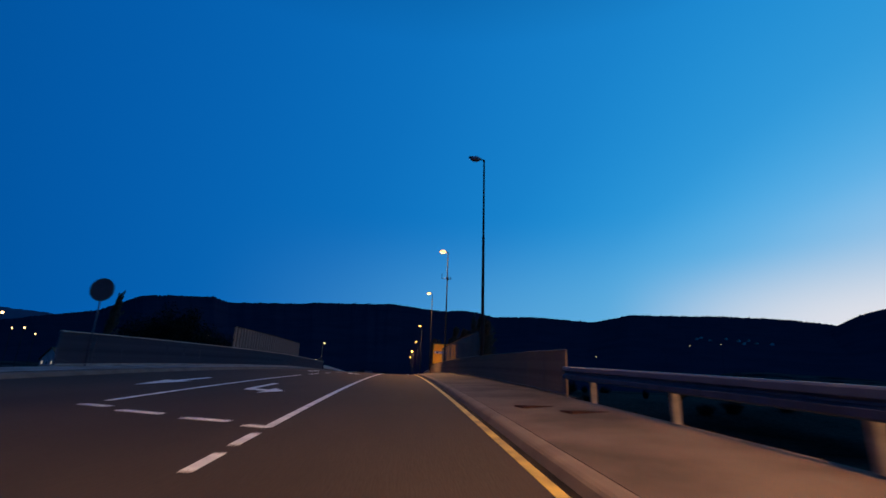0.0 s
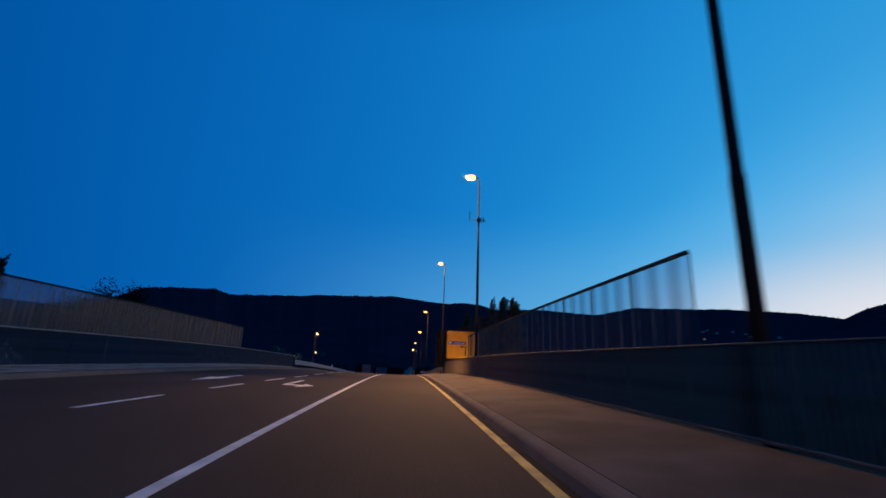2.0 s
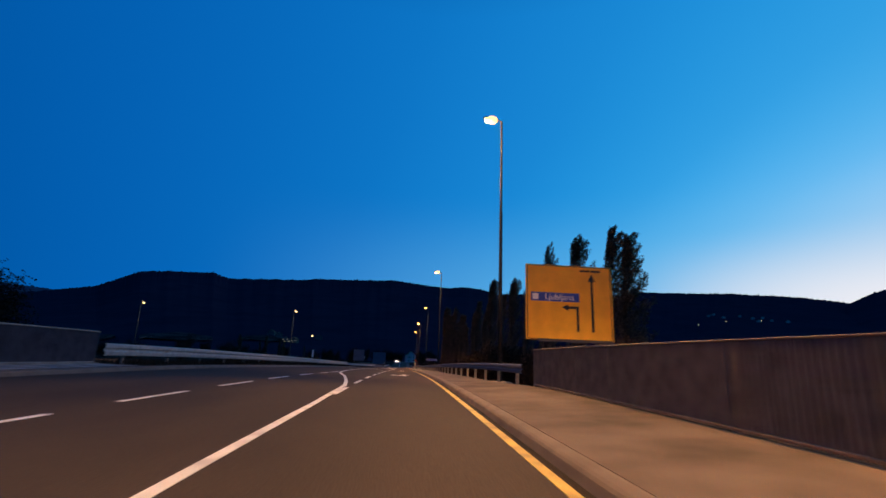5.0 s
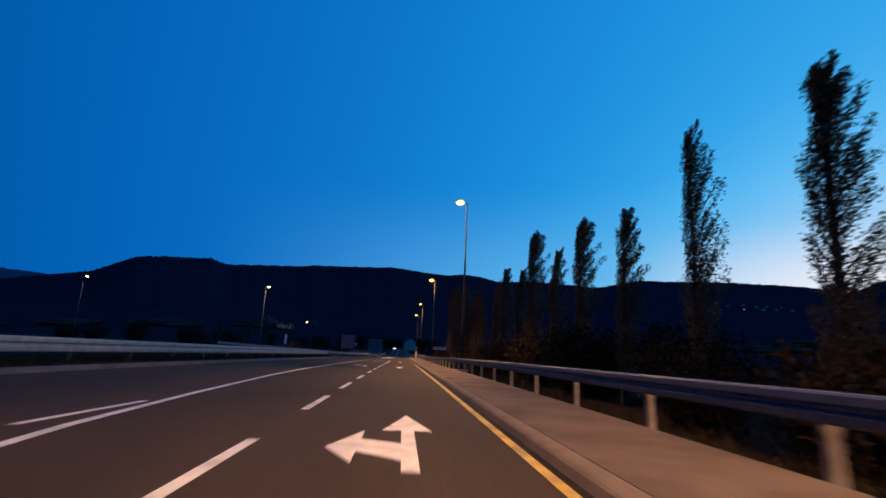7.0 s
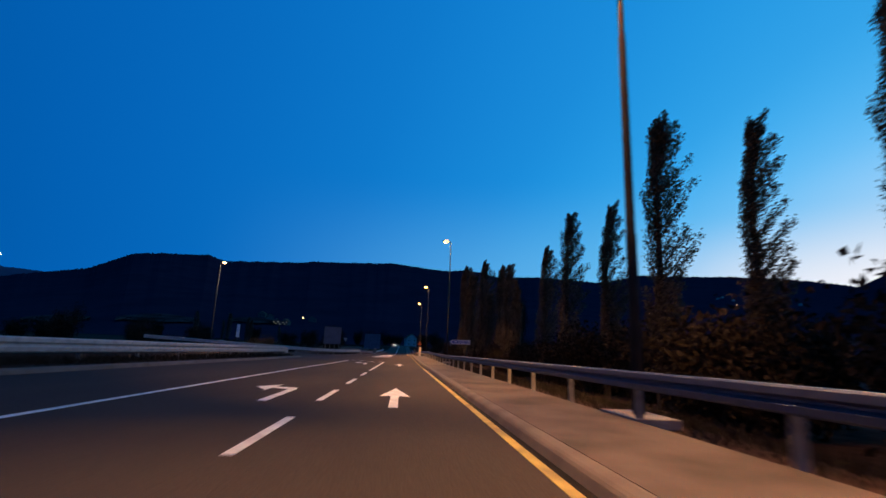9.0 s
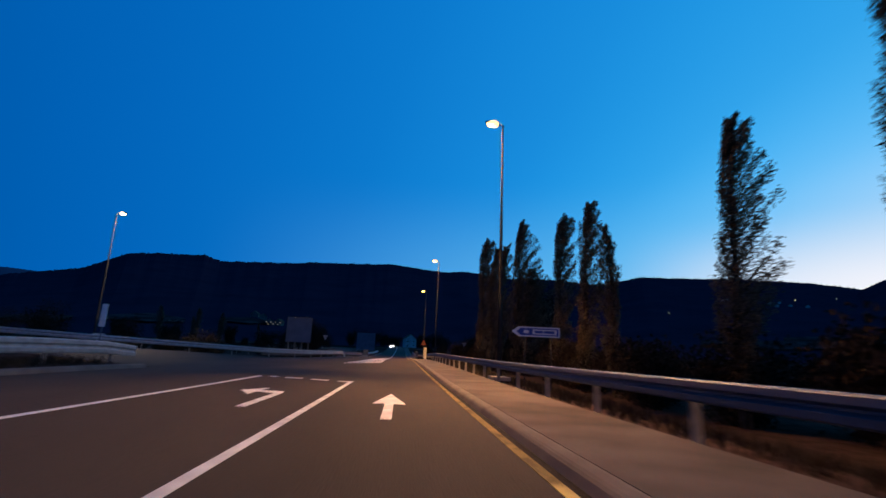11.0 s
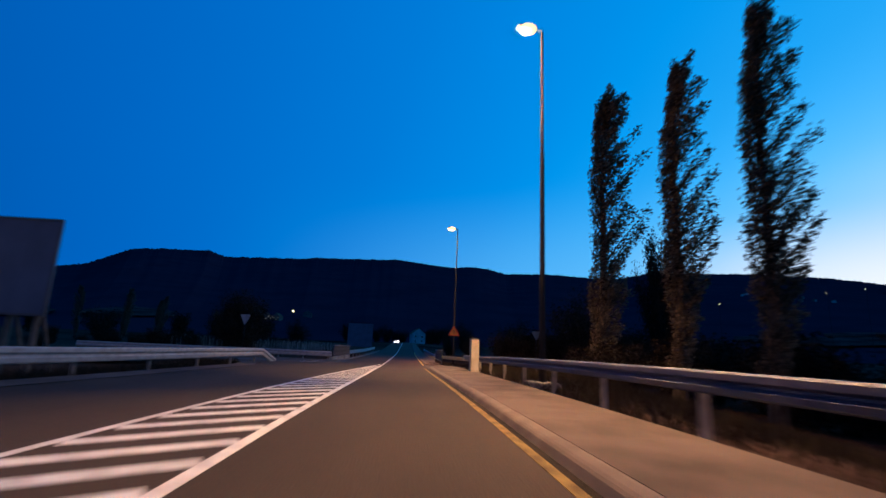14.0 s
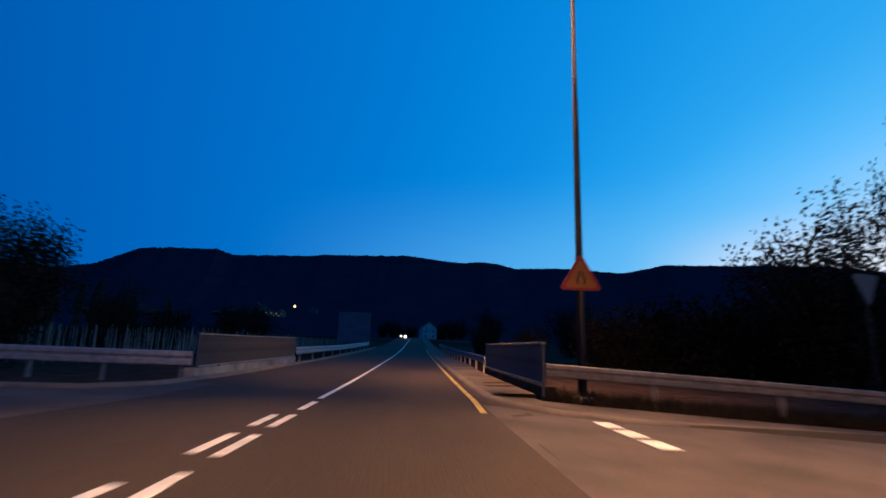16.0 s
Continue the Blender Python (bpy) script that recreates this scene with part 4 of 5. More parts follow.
def plate_part(name, outline, parent, material, y, depth, label=""):
    """An upright flat plate with an outline of (x, z), its face at y."""
    bm = bmesh.new()
    front = [bm.verts.new((x, y, z)) for x, z in outline]
    back = [bm.verts.new((x, y + depth, z)) for x, z in outline]
    bm.faces.new(front)
    bm.faces.new(back[::-1])
    for i in range(len(outline)):
        j = (i + 1) % len(outline)
        bm.faces.new((front[i], front[j], back[j], back[i]))
    return part(name, bm, material, parent, label)


def direction_sign():
    root = empty("direction_sign")
    w, h = 3.5, 2.97
    panel = box_part("panel", root, SIGN_Y, 0, w, 0, 0.05, 1.75, 1.75 + h, 0.012, "amber reflective panel")
    for z in (1.75 + 0.02, 1.75 + h - 0.05):
        box_part("border", panel, SIGN_K, 0.05, w - 0.05, -0.006, 0.0, z, z + 0.03)
    for x in (0.05, w - 0.08):
        box_part("border", panel, SIGN_K, x, x + 0.03, -0.006, 0.0, 1.81, 1.75 + h - 0.06)
    box_part("name_plate", panel, SIGN_B, 0.2, 2.15, -0.012, 0.0, 3.25, 3.6, 0.0, "blue name plate with white letters")
    text_mesh("Ljubljana", 0.34, SIGN_W, panel, (1.35, -0.016, 3.42), "white lettering")
    box_part("motorway_mark", panel, SIGN_W, 0.27, 0.5, -0.016, -0.012, 3.31, 3.54)
    # arrows: one straight up, one turning left
    plate_part("arrow", [(2.62, 2.1), (2.72, 2.1), (2.72, 4.1), (2.82, 4.1), (2.67, 4.4), (2.52, 4.1), (2.62, 4.1)], panel, SIGN_K, -0.008, 0.008, "black straight arrow")
    plate_part("arrow", [(2.02, 2.1), (2.12, 2.1), (2.12, 3.08), (1.7, 3.08), (1.7, 3.16), (1.44, 3.03), (1.7, 2.9), (1.7, 2.98), (2.02, 2.98)], panel, SIGN_K, -0.008, 0.008, "black left-turn arrow")
    for a, b in ((2.2, 2.62), (2.66, 3.05)):
        box_part("lettering", panel, SIGN_K, a, b, -0.006, 0.0, 4.48, 4.56)
    for x in (0.6, w - 0.6):
        bm = bmesh.new()
        add_tube(bm, [(x, 0.12, -2.4), (x, 0.12, 1.75 + h - 0.1)], [0.06, 0.06], 10)
        part("post", bm, POLE, root, "", True)
    for z in (2.4, 3.4, 4.3):
        box_part("stiffener", root, SIGN_BACK, 0.1, w - 0.1, 0.05, 0.09, z, z + 0.05)
    # added strip lamp on brackets: brightens the panel in place of passing headlights
    for x in (0.7, w - 0.7):
        box_part("bracket", root, SIGN_BACK, x - 0.02, x + 0.02, -0.55, 0.05, 1.68, 1.72)
    strip = box_part("sign_fill_lamp", root, SIGN_BACK, 0.3, w - 0.3, -0.62, -0.5, 1.65, 1.73, 0.01, "added slim strip lamp that brightens the panel")
    d = bpy.data.lights.new("sign_fill_light", "AREA")
    d.shape, d.size, d.size_y, d.energy, d.color = "RECTANGLE", w - 0.7, 0.06, 22, (1.0, 0.72, 0.4)
    ob = new("sign_fill_light", d)
    ob.matrix_world = pose(4.68 + w / 2, 77.3 - 0.56, road_z(77.6) + 0.12 + 1.76, 180 - 28, 0, 0)
    root.matrix_world = pose(4.6, 77.3, road_z(77.6) + 0.16)
    return tagged(root, "large amber direction sign with a blue name plate and black arrows", "road sign")


direction_sign()


def arrow_sign():
    root = empty("arrow_sign")
    out = [(0.0, 2.17), (0.32, 1.95), (2.2, 1.95), (2.2, 2.39), (0.32, 2.39)]
    panel = plate_part("panel", out, root, SIGN_W, 0, 0.03, "white arrow-shaped panel")
    plate_part("field", [(0.22, 2.17), (0.42, 2.01), (0.95, 2.01), (0.95, 2.33), (0.42, 2.33)], panel, SIGN_B, -0.006, 0.006, "blue field")
    for z0, z1 in ((2.01, 2.06), (2.28, 2.33)):
        box_part("field", panel, SIGN_B, 0.95, 2.14, -0.006, 0, z0, z1, 0.0, "blue field")
    box_part("field", panel, SIGN_B, 2.06, 2.14, -0.006, 0, 2.06, 2.28)
    box_part("symbol", panel, SIGN_W, 0.55, 0.78, -0.01, -0.006, 2.1, 2.24)
    for x0, x1 in ((1.05, 1.42), (1.48, 1.95)):
        box_part("lettering", panel, SIGN_B, x0, x1, -0.005, 0, 2.11, 2.23)
    for x in (0.6, 1.8):
        bm = bmesh.new()
        add_tube(bm, [(x, 0.06, -1.3), (x, 0.06, 2.3)], [0.03, 0.03], 8)
        part("post", bm, POLE, root, "", True)
    root.matrix_world = pose(4.82, 164.6, road_z(164.5) + 0.1)
    return tagged(root, "blue and white arrow-shaped direction sign on two posts", "road sign")


arrow_sign()


def triangle(cx, cz, half, down=False):
    h = half * math.sqrt(3)
    pts = []
    for k in range(3):
        a = math.pi / 2 + 2 * math.pi * k / 3
        for d in (-0.08, 0.08):
            pts.append((cx + (h * 0.667) * math.cos(a + d), (cz + (h * 0.667) * math.sin(a + d))))
    if down:
        pts = [(x, 2 * cz - z) for x, z in pts][::-1]
    return pts


def warning_sign():
    root = empty("warning_sign")
    rim = plate_part("rim", triangle(0, 0, 0.47), root, SIGN_R, 0, 0.025, "red reflective rim")
    face = plate_part("face", triangle(0, -0.01, 0.36), rim, SIGN_Y_LAMPLIT, -0.005, 0.005, "amber reflective face")
    plate_part("symbol", [(-0.11, -0.16), (-0.06, -0.16), (-0.06, -0.02), (-0.02, 0.05), (-0.02, 0.16), (-0.06, 0.16), (-0.06, 0.06), (-0.11, -0.02)], face, SIGN_K, -0.009, 0.004)
    plate_part("symbol", [(0.06, -0.16), (0.11, -0.16), (0.11, -0.02), (0.06, 0.06), (0.06, 0.16), (0.02, 0.16), (0.02, 0.05), (0.06, -0.02)], face, SIGN_K, -0.009, 0.004)
    bm = bmesh.new()
    add_tube(bm, [(0, 0.05, -3.4), (0, 0.05, 0.35)], [0.032, 0.032], 8)
    part("post", bm, POLE, root, "", True)
    for z in (-0.15, 0.12):
        box_part("clamp", root, STEEL_SHADED, -0.05, 0.05, 0.02, 0.1, z, z + 0.03)
    root.matrix_world = pose(4.25, 237.75, road_z(237.7) + 3.1) @ Matrix.Scale(1.07, 4)
    return tagged(root, "amber triangular road narrows sign with a red rim", "road sign")


warning_sign()


def give_way_back(x, y, z, height, size, turn, label, back=SIGN_PALE):
    root = empty("give_way_sign")
    plate_part("panel", triangle(0, height, size, True), root, back, -0.03, 0.02, "bare metal back of the panel")
    bm = bmesh.new()
    add_tube(bm, [(0, 0.03, -0.5), (0, 0.03, height + 0.3)], [0.035, 0.035], 8)
    part("post", bm, POLE, root, "", True)
    root.matrix_world = pose(x, y, z, 0, 0, turn)
    return tagged(root, label, "road sign")


give_way_back(-14.1, 235, land(-14.1, 235), 3.6, 0.47, -20, "pale triangular give-way sign on a post by the side road")
give_way_back(12.2, 238, land(12.2, 238), 3.65, 0.46, 15, "dull grey triangular give-way sign on a post by the side road", SIGN_BACK)
give_way_back(-27.5, 190, land(-27.5, 190), 2.6, 0.45, 30, "pale triangular give-way sign at the junction")


def round_sign(x, y):
    root = empty("round_sign")
    out = [(0.46 * math.cos(k * math.pi / 12), 2.95 + 0.46 * math.sin(k * math.pi / 12)) for k in range(24)]
    plate_part("panel", out, root, SIGN_BACK, -0.03, 0.02, "dark back of a round sign")
    bm = bmesh.new()
    add_tube(bm, [(0, 0.03, -0.1), (0, 0.03, 3.2)], [0.03, 0.03], 8)
    part("post", bm, STEEL_SHADED, root, "", True)
    root.matrix_world = pose(x, y, top(-12, y) + 0.12)
    return tagged(root, "round traffic sign seen from behind on a thin post", "road sign")


round_sign(-11.85, 22.6)


def marker_post(x, y, h):
    root = empty("marker_post")
    bm = bmesh.new()
    add_box(bm, -0.2, 0.2, -0.06, 0.0, h - 1.7, h, 0.02)
    part("panel", bm, SIGN_W, root, "white panel")
    bm = bmesh.new()
    add_tube(bm, [(0, 0.04, -0.5), (0, 0.04, h - 0.2)], [0.04, 0.04], 8)
    part("post", bm, STEEL_SHADED, root, "", True)
    root.matrix_world = pose(x, y, land(x, y))
    return tagged(root, "narrow white marker board standing in the grass", "marker post")


marker_post(-22.4, 181.5, road_z(181) + 3.7 - land(-22.4, 181.5))


def pillar_cabinet():
    root = empty("roadside_cabinet")
    box_part("plinth", root, CONCRETE, -0.24, 0.24, -0.42, 0.42, -0.2, 0.12, 0.01)
    body = box_part("body", root, BOX_PAINT, -0.21, 0.21, -0.38, 0.38, 0.12, 1.74, 0.012, "grey-beige painted metal body")
    box_part("door", body, BOX_PAINT, -0.18, 0.18, -0.392, -0.378, 0.2, 1.66, 0.004)
    box_part("door", body, BOX_PAINT, -0.222, -0.208, -0.33, 0.33, 0.2, 1.66, 0.004)
    box_part("cap", root, SIGN_BACK, -0.25, 0.25, -0.43, 0.43, 1.74, 1.8, 0.015, "pale flat cap")
    root.matrix_world = pose(3.71, 219.4, road_z(219.4) + 0.15)
    return tagged(root, "tall grey roadside cabinet with a flat cap beside the guard rail", "utility cabinet")


pillar_cabinet()


def billboard(x, y, w, z0, z1, base, label, legs=3):
    root = empty("billboard")
    face = box_part("panel", root, BOARD, -w / 2, w / 2, 0, 0.12, z0, z1, 0.015, "blank greyish panel")
    for a in (z0, z1 - 0.07):
        box_part("frame", face, SIGN_BACK, -w / 2 - 0.04, w / 2 + 0.04, -0.03, 0.0, a, a + 0.07)
    for a in (-w / 2 - 0.04, w / 2 - 0.03):
        box_part("frame", face, SIGN_BACK, a, a + 0.07, -0.03, 0.0, z0 + 0.07, z1 - 0.07)
    for k in range(legs):
        lx = -w / 2 + 0.3 + (w - 0.6) * k / (legs - 1)
        box_part("leg", root, WOOD, lx - 0.07, lx + 0.07, 0.12, 0.26, -0.4, z1 - 0.3, 0.01)
        bm = bmesh.new()
        add_tube(bm, [(lx, 0.2, z0 + 0.6), (lx, 1.5, -0.3)], [0.05, 0.05], 8)
        part("brace", bm, WOOD, root)
    root.matrix_world = pose(x, y, base)
    return tagged(root, label, "billboard")


billboard(-13.65, 209, 3.2, 5.48 - land(-13.5, 209), 8.78 - land(-13.5, 209), land(-13.5, 209), "pale blank billboard on wooden legs beside the road", 4)
billboard(-13.5, 331, 6.9, 4.9 - land(-13.4, 331), 11.4 - land(-13.4, 331), land(-13.4, 331), "large pale billboard far down the road", 4)


# ---------------- buildings ----------------
def house(x, y, w, d, h, roof, turn, label, lit=0, plaster=PLASTER, base=None):
    root = empty("house")
    bm = bmesh.new()
    add_box(bm, -w / 2, w / 2, -d / 2, d / 2, -1.0, h)
    part("wall", bm, plaster, root, "plastered walls")
    bm = bmesh.new()
    o = 0.5
    a = [(-w / 2 - o, h - 0.2), (0, h + roof), (w / 2 + o, h - 0.2), (w / 2 + o, h - 0.02), (0, h + roof + 0.22), (-w / 2 - o, h - 0.02)]
    f = [bm.verts.new((px, -d / 2 - o, pz)) for px, pz in a]
    g = [bm.verts.new((px, d / 2 + o, pz)) for px, pz in a]
    bm.faces.new(f)
    bm.faces.new(g[::-1])
    for i in range(6):
        bm.faces.new((f[i], f[(i + 1) % 6], g[(i + 1) % 6], g[i]))
    part("roof", bm, ROOF, root, "dark tiled gable roof")
    plate_part("gable", [(-w / 2, h), (w / 2, h), (0, h + roof - 0.05)], root, plaster, -d / 2 + 0.01, 0.15)
    n = max(2, int(w // 3))
    for r in range(max(1, int(h // 2.7))):
        for k in range(n):
            cx = -w / 2 + w * (k + 0.5) / n
            win = box_part("window", root, SIGN_W if plaster is PLASTER else WOOD, cx - 0.55, cx + 0.55, -d / 2 - 0.05, -d / 2 + 0.02, 0.9 + 2.7 * r, 2.2 + 2.7 * r, 0.01)
            box_part("pane", win, WINDOW_LIT if lit and (k + r) % 2 else GLASS_DARK, cx - 0.45, cx + 0.45, -d / 2 - 0.06, -d / 2 - 0.05, 1.0 + 2.7 * r, 2.1 + 2.7 * r)
    root.matrix_world = pose(x, y, land(x, y) if base is None else base, 0, 0, turn)
    return tagged(root, label, "house")


house(5.8, 490, 8.0, 10, 6.0, 3.2, 8, "white plastered house at the end of the straight road")
house(-121, 190, 12, 9, 5.4, 4, -30, "village house with lit windows beyond the bridge", 1)
def meadow(a0, a1, d0, d1):
    """A mown slope between the woods, lying on the ridge: bearings and distances of its edges."""
    bm = bmesh.new()
    prev = None
    for i in range(25):
        u = i / 24
        a = radians(a0 + (a1 - a0) * u)
        row = []
        for k in range(5):
            d = d0 + (d1 - d0) * k / 4 + 14 * noise.noise(Vector((u * 6, k * 0.3, d0))) + (d1 - d0) * 0.35 * (2 * u - 1) ** 2 * (1 if k < 2 else -1)
            x, y = d * math.sin(a), 100 + d * math.cos(a)
            row.append(bm.verts.new((x, y, ridge_z(x, y) + 2.5)))
        if prev:
            for k in range(4):
                bm.faces.new((prev[k], prev[k + 1], row[k + 1], row[k]))
        prev = row
    tagged(mesh_object("backdrop_meadow", bm, MEADOW, True), "pale mown meadow on the far hillside", "meadow", kind="structure")


def ridge_z(x, y):
    """Height of the long ridge's slope, which runs straight from row to row of its mesh."""
    a, d = math.degrees(math.atan2(x, y - 100)), math.hypot(x, y - 100)
    crest = 3000 * math.tan(radians(interp(MAIN_RIDGE, a))) + 5
    row = lambda u: crest * u ** 1.25 * (1 + 0.16 * (1 - u) * noise.noise(Vector((a * 0.16, u * 3.0, 5)))) - 6 * (1 - u)
    v = min(max((d - 420) / 2580, 0), 0.999) * 14
    k = int(v)
    return row(k / 14) * (k + 1 - v) + row((k + 1) / 14) * (v - k)


for x, y, w, turn, lit in ((-188, 850, 12, 10, 1), (-176, 855, 10, -15, 1), (-214, 905, 11, 25, 0), (-233, 930, 12, -5, 0), (-150, 920, 12, 5, 0)):
    house(x, y, w, 9, 5.4, 4, turn, "small village house on the far hillside" if not lit else "small village house with lit windows on the far hillside", lit, PLASTER_OLD, ridge_z(x, y) - 0.6)
for i in range(9):
    a, d = radians(34.2 + 0.85 * i + 0.5 * math.sin(i * 5.1)), 1640 + 60 * math.sin(i * 2.3)
    x, y = d * math.sin(a), 100 + d * math.cos(a)
    house(x, y, 6.5 + 1.5 * math.sin(i * 1.7), 7, 4.2, 2.6, 40 * math.sin(i * 3.1), "small pale village house high on the far slope", 0, PLASTER, ridge_z(x, y) - 0.6)
for a0, a1, d0, d1 in ((-58, -44, 760, 1000), (-47, -38, 720, 860), (-36, -31, 740, 850), (-29, -22, 700, 800), (-19, -14, 740, 820), (31, 43, 700, 800), (38, 54, 760, 900)):
    meadow(a0, a1, d0, d1)
# lamps far off, as (x, y, height of the bulb, radius)
for x, y, z, r in ((-120, 700, 38.0, 0.95), (194, 480, 40.3, 0.2), (267, 480, 51.0, 0.2), (294, 480, 55.0, 0.22), (328, 480, 58.0, 0.2), (-138.5, 180, 22.6, 0.5), (-134, 180, 17.5, 0.25), (-130, 180, 17.7, 0.35), (-126, 180, 15.8, 0.25)):
    s = empty("far_lamp")
    bm = bmesh.new()
    add_tube(bm, [(0, 0, land(x, y) - z - 1), (0, 0, 0)], [0.12, 0.08], 6)
    part("mast", bm, POLE, s)
    bm = bmesh.new()
    bmesh.ops.create_uvsphere(bm, u_segments=8, v_segments=6, radius=r)
    part("bulb", bm, SODIUM_FAR, s, "tiny warm light")
    s.location = (x, y, z)
    tagged(s, "tiny warm lamp glowing far off on the hillside", "street lamp", "far lamps")


# ---------------- trees and scrub ----------------
def leaf_quads(verts, faces, centre, spread, count, size, lean, rng):
    """Leaves as bent slips scattered round a centre."""
    for _ in range(count):
        p = Vector(centre) + Vector([min(max(rng.gauss(0, 1), -1.7), 1.7) * k for k in (spread, spread, spread * 1.25)])
        d = Vector((rng.gauss(lean[0], 0.5), rng.gauss(lean[1], 0.5), rng.gauss(0.35, 0.5))).normalized()
        s = d.cross(Vector((rng.gauss(0, 1), rng.gauss(0, 1), rng.gauss(0, 1)))).normalized()
        l, w = size * rng.uniform(0.7, 1.5), size * rng.uniform(0.28, 0.5)
        n = d.cross(s) * w * 0.4
        b = len(verts)
        verts += [tuple(p - d * l * 0.5), tuple(p + s * w + n), tuple(p + d * l * 0.6), tuple(p - s * w + n)]
        faces.append((b, b + 1, b + 2, b + 3))


def poplar_meshes(seed, height, width, fork=0.0, low=1.0):
    """Trunk and crown of a wind-blown poplar: steep limbs with clumps of leaves and gaps between them."""
    rng = random.Random(seed)
    bm = bmesh.new()
    lean = 0.035
    stem = lambda u: Vector((lean * height * u * u + 0.12 * math.sin(u * 9 + seed), 0.1 * math.cos(u * 7 + seed), height * u))
    add_tube(bm, [stem(u) for u in (-0.04, 0.05, 0.2, 0.4, 0.6, 0.8, 0.97)], [0.34, 0.27, 0.22, 0.17, 0.12, 0.07, 0.02], 8)
    trunk = bpy.data.meshes.new("trunk")
    bm.to_mesh(trunk)
    bm.free()
    trunk.materials.append(BARK)
    bm = bmesh.new()
    verts, faces = [], []
    limbs = 92
    shape = [(0.04, 0.4), (0.15, 0.66), (0.3, 0.9), (0.48, 1.0), (0.66, 0.88), (0.82, 0.64), (0.93, 0.4), (1.0, 0.2)]
    for i in range(limbs):
        u = 0.05 + 0.91 * (i / limbs) ** 0.95
        a = i * 2.4 + rng.uniform(-0.6, 0.6)
        env = width * interp(shape, u) * rng.uniform(0.6, 1.1)
        if u < 0.19:
            env *= low
        if fork and 0.19 < u < 0.42 and math.cos(a) > 0.35:
            env *= fork
        if rng.random() < 0.1:
            continue
        rise = env * rng.uniform(1.1, 1.9) + 0.3
        wind = 0.3 + 0.7 * smooth(0.05, 0.45, u)
        start = stem(u)
        out = Vector((math.cos(a) * env * 0.85 + 0.16 * wind * rise, math.sin(a) * env * 0.85, rise))
        mid = start + out * 0.5 + Vector((math.cos(a), math.sin(a), 0)) * env * 0.14
        end = start + out + Vector((0.18 * wind * rise, 0, -0.05 * rise))
        add_tube(bm, [start, mid, end], [0.06 * (1.15 - u) + 0.01, 0.03 * (1.15 - u) + 0.006, 0.008], 5)
        way = out.normalized()
        for k in range(7):
            q = 0.22 + 0.85 * k / 6
            c = start * (1 - q) ** 2 + mid * 2 * q * (1 - q) + end * q * q if q <= 1 else end + way * 0.12
            leaf_quads(verts, faces, c, (0.07 + 0.09 * env) * (1.3 - 0.6 * q), 25, 0.12, (way.x + 0.65, way.y), rng)
    for k in range(12):
        leaf_quads(verts, faces, stem(0.85 + 0.15 * k / 11), 0.1 + 0.1 * (11 - k) / 11, 30, 0.13, (0.7, 0.1), rng)
    crown = bpy.data.meshes.new("crown")
    crown.from_pydata(verts, [], faces)
    crown.materials.append(LEAF)
    limbs_mesh = bpy.data.meshes.new("branchwork")
    bm.to_mesh(limbs_mesh)
    bm.free()
    limbs_mesh.materials.append(BARK)
    return trunk, crown, limbs_mesh


POPLARS = [poplar_meshes(11, 15, 1.3), poplar_meshes(23, 15, 1.4, 1.0), poplar_meshes(37, 15, 1.15), poplar_meshes(41, 15, 1.65, 1.1, 0.8), poplar_meshes(53, 15, 1.7, 1.3, 0.4)]


def place_tree(name, meshes, x, y, z, scale, turn, label, category="tree", group=""):
    root = empty(name)
    for nm, me in zip(("trunk", "crown", "branchwork"), meshes):
        ob = new(nm if len(meshes) == 3 or nm == "crown" else "stem", me)
        ob.parent = root
        if nm != "trunk" or len(meshes) == 2:
            tagged(ob, kind="stuff")
    root.matrix_world = pose(x, y, z, 0, 0, turn) @ Matrix.Diagonal((*scale, 1))
    return tagged(root, label, category, group)


# each as (x, y, height of its tip above the datum, form)
for i, (x, y, tip, k) in enumerate(((14.5, 90.2, 14.0, 0), (15.0, 93.6, 15.4, 3), (15.2, 101.8, 17.0, 1), (15.2, 110.3, 18.0, 4), (14.8, 117.9, 15.8, 0), (14.7, 126.0, 17.2, 1), (14.4, 132.2, 15.8, 2), (14.0, 139.2, 19.4, 1), (14.5, 147.5, 16.4, 2), (13.9, 154.6, 17.8, 0),
                                    (14.4, 163.1, 16.4, 3), (15.1, 176.9, 15.0, 2), (13.8, 179.2, 17.4, 0), (14.5, 187.5, 18.6, 1), (15.0, 200.6, 15.6, 4), (14.1, 202.6, 22.2, 3), (13.2, 208.9, 20.4, 2), (13.1, 214.9, 21.4, 2), (13.2, 224.6, 24.9, 1))):
    wide = 1.6 if (k == 4 and y > 150) else 0.66 if k == 4 else 1.0
    g = land(x, y)
    s = (tip - g) / 15.3
    place_tree("poplar", POPLARS[k], x, y, g, (s * wide, s * wide, s), 95 if y == 176.9 else 12 * math.sin(i * 3.7), "tall slender poplar with wind-blown leaves at dusk", group="row of poplars")


for i, (x, y, tip) in enumerate(((-63, 318, 14.5), (-68, 330, 16.5), (-73, 322, 17.5), (-79, 334, 15.0), (-87, 326, 18.0), (-55, 336, 13.5))):
    k = (tip - land(x, y)) / 15.3
    place_tree("cypress", POPLARS[(0, 2)[i % 2]], x, y, land(x, y), (k * 1.3, k * 1.3, k), 40 * i, "dark slender evergreen among the gardens", group="garden evergreens")
g = land(-41.3, 74)
s = (13.6 - g) / 15.3
place_tree("poplar", POPLARS[2], -41.3, 74, g, (s * 0.8, s * 0.8, s), 30, "slender dark poplar standing below the bridge")


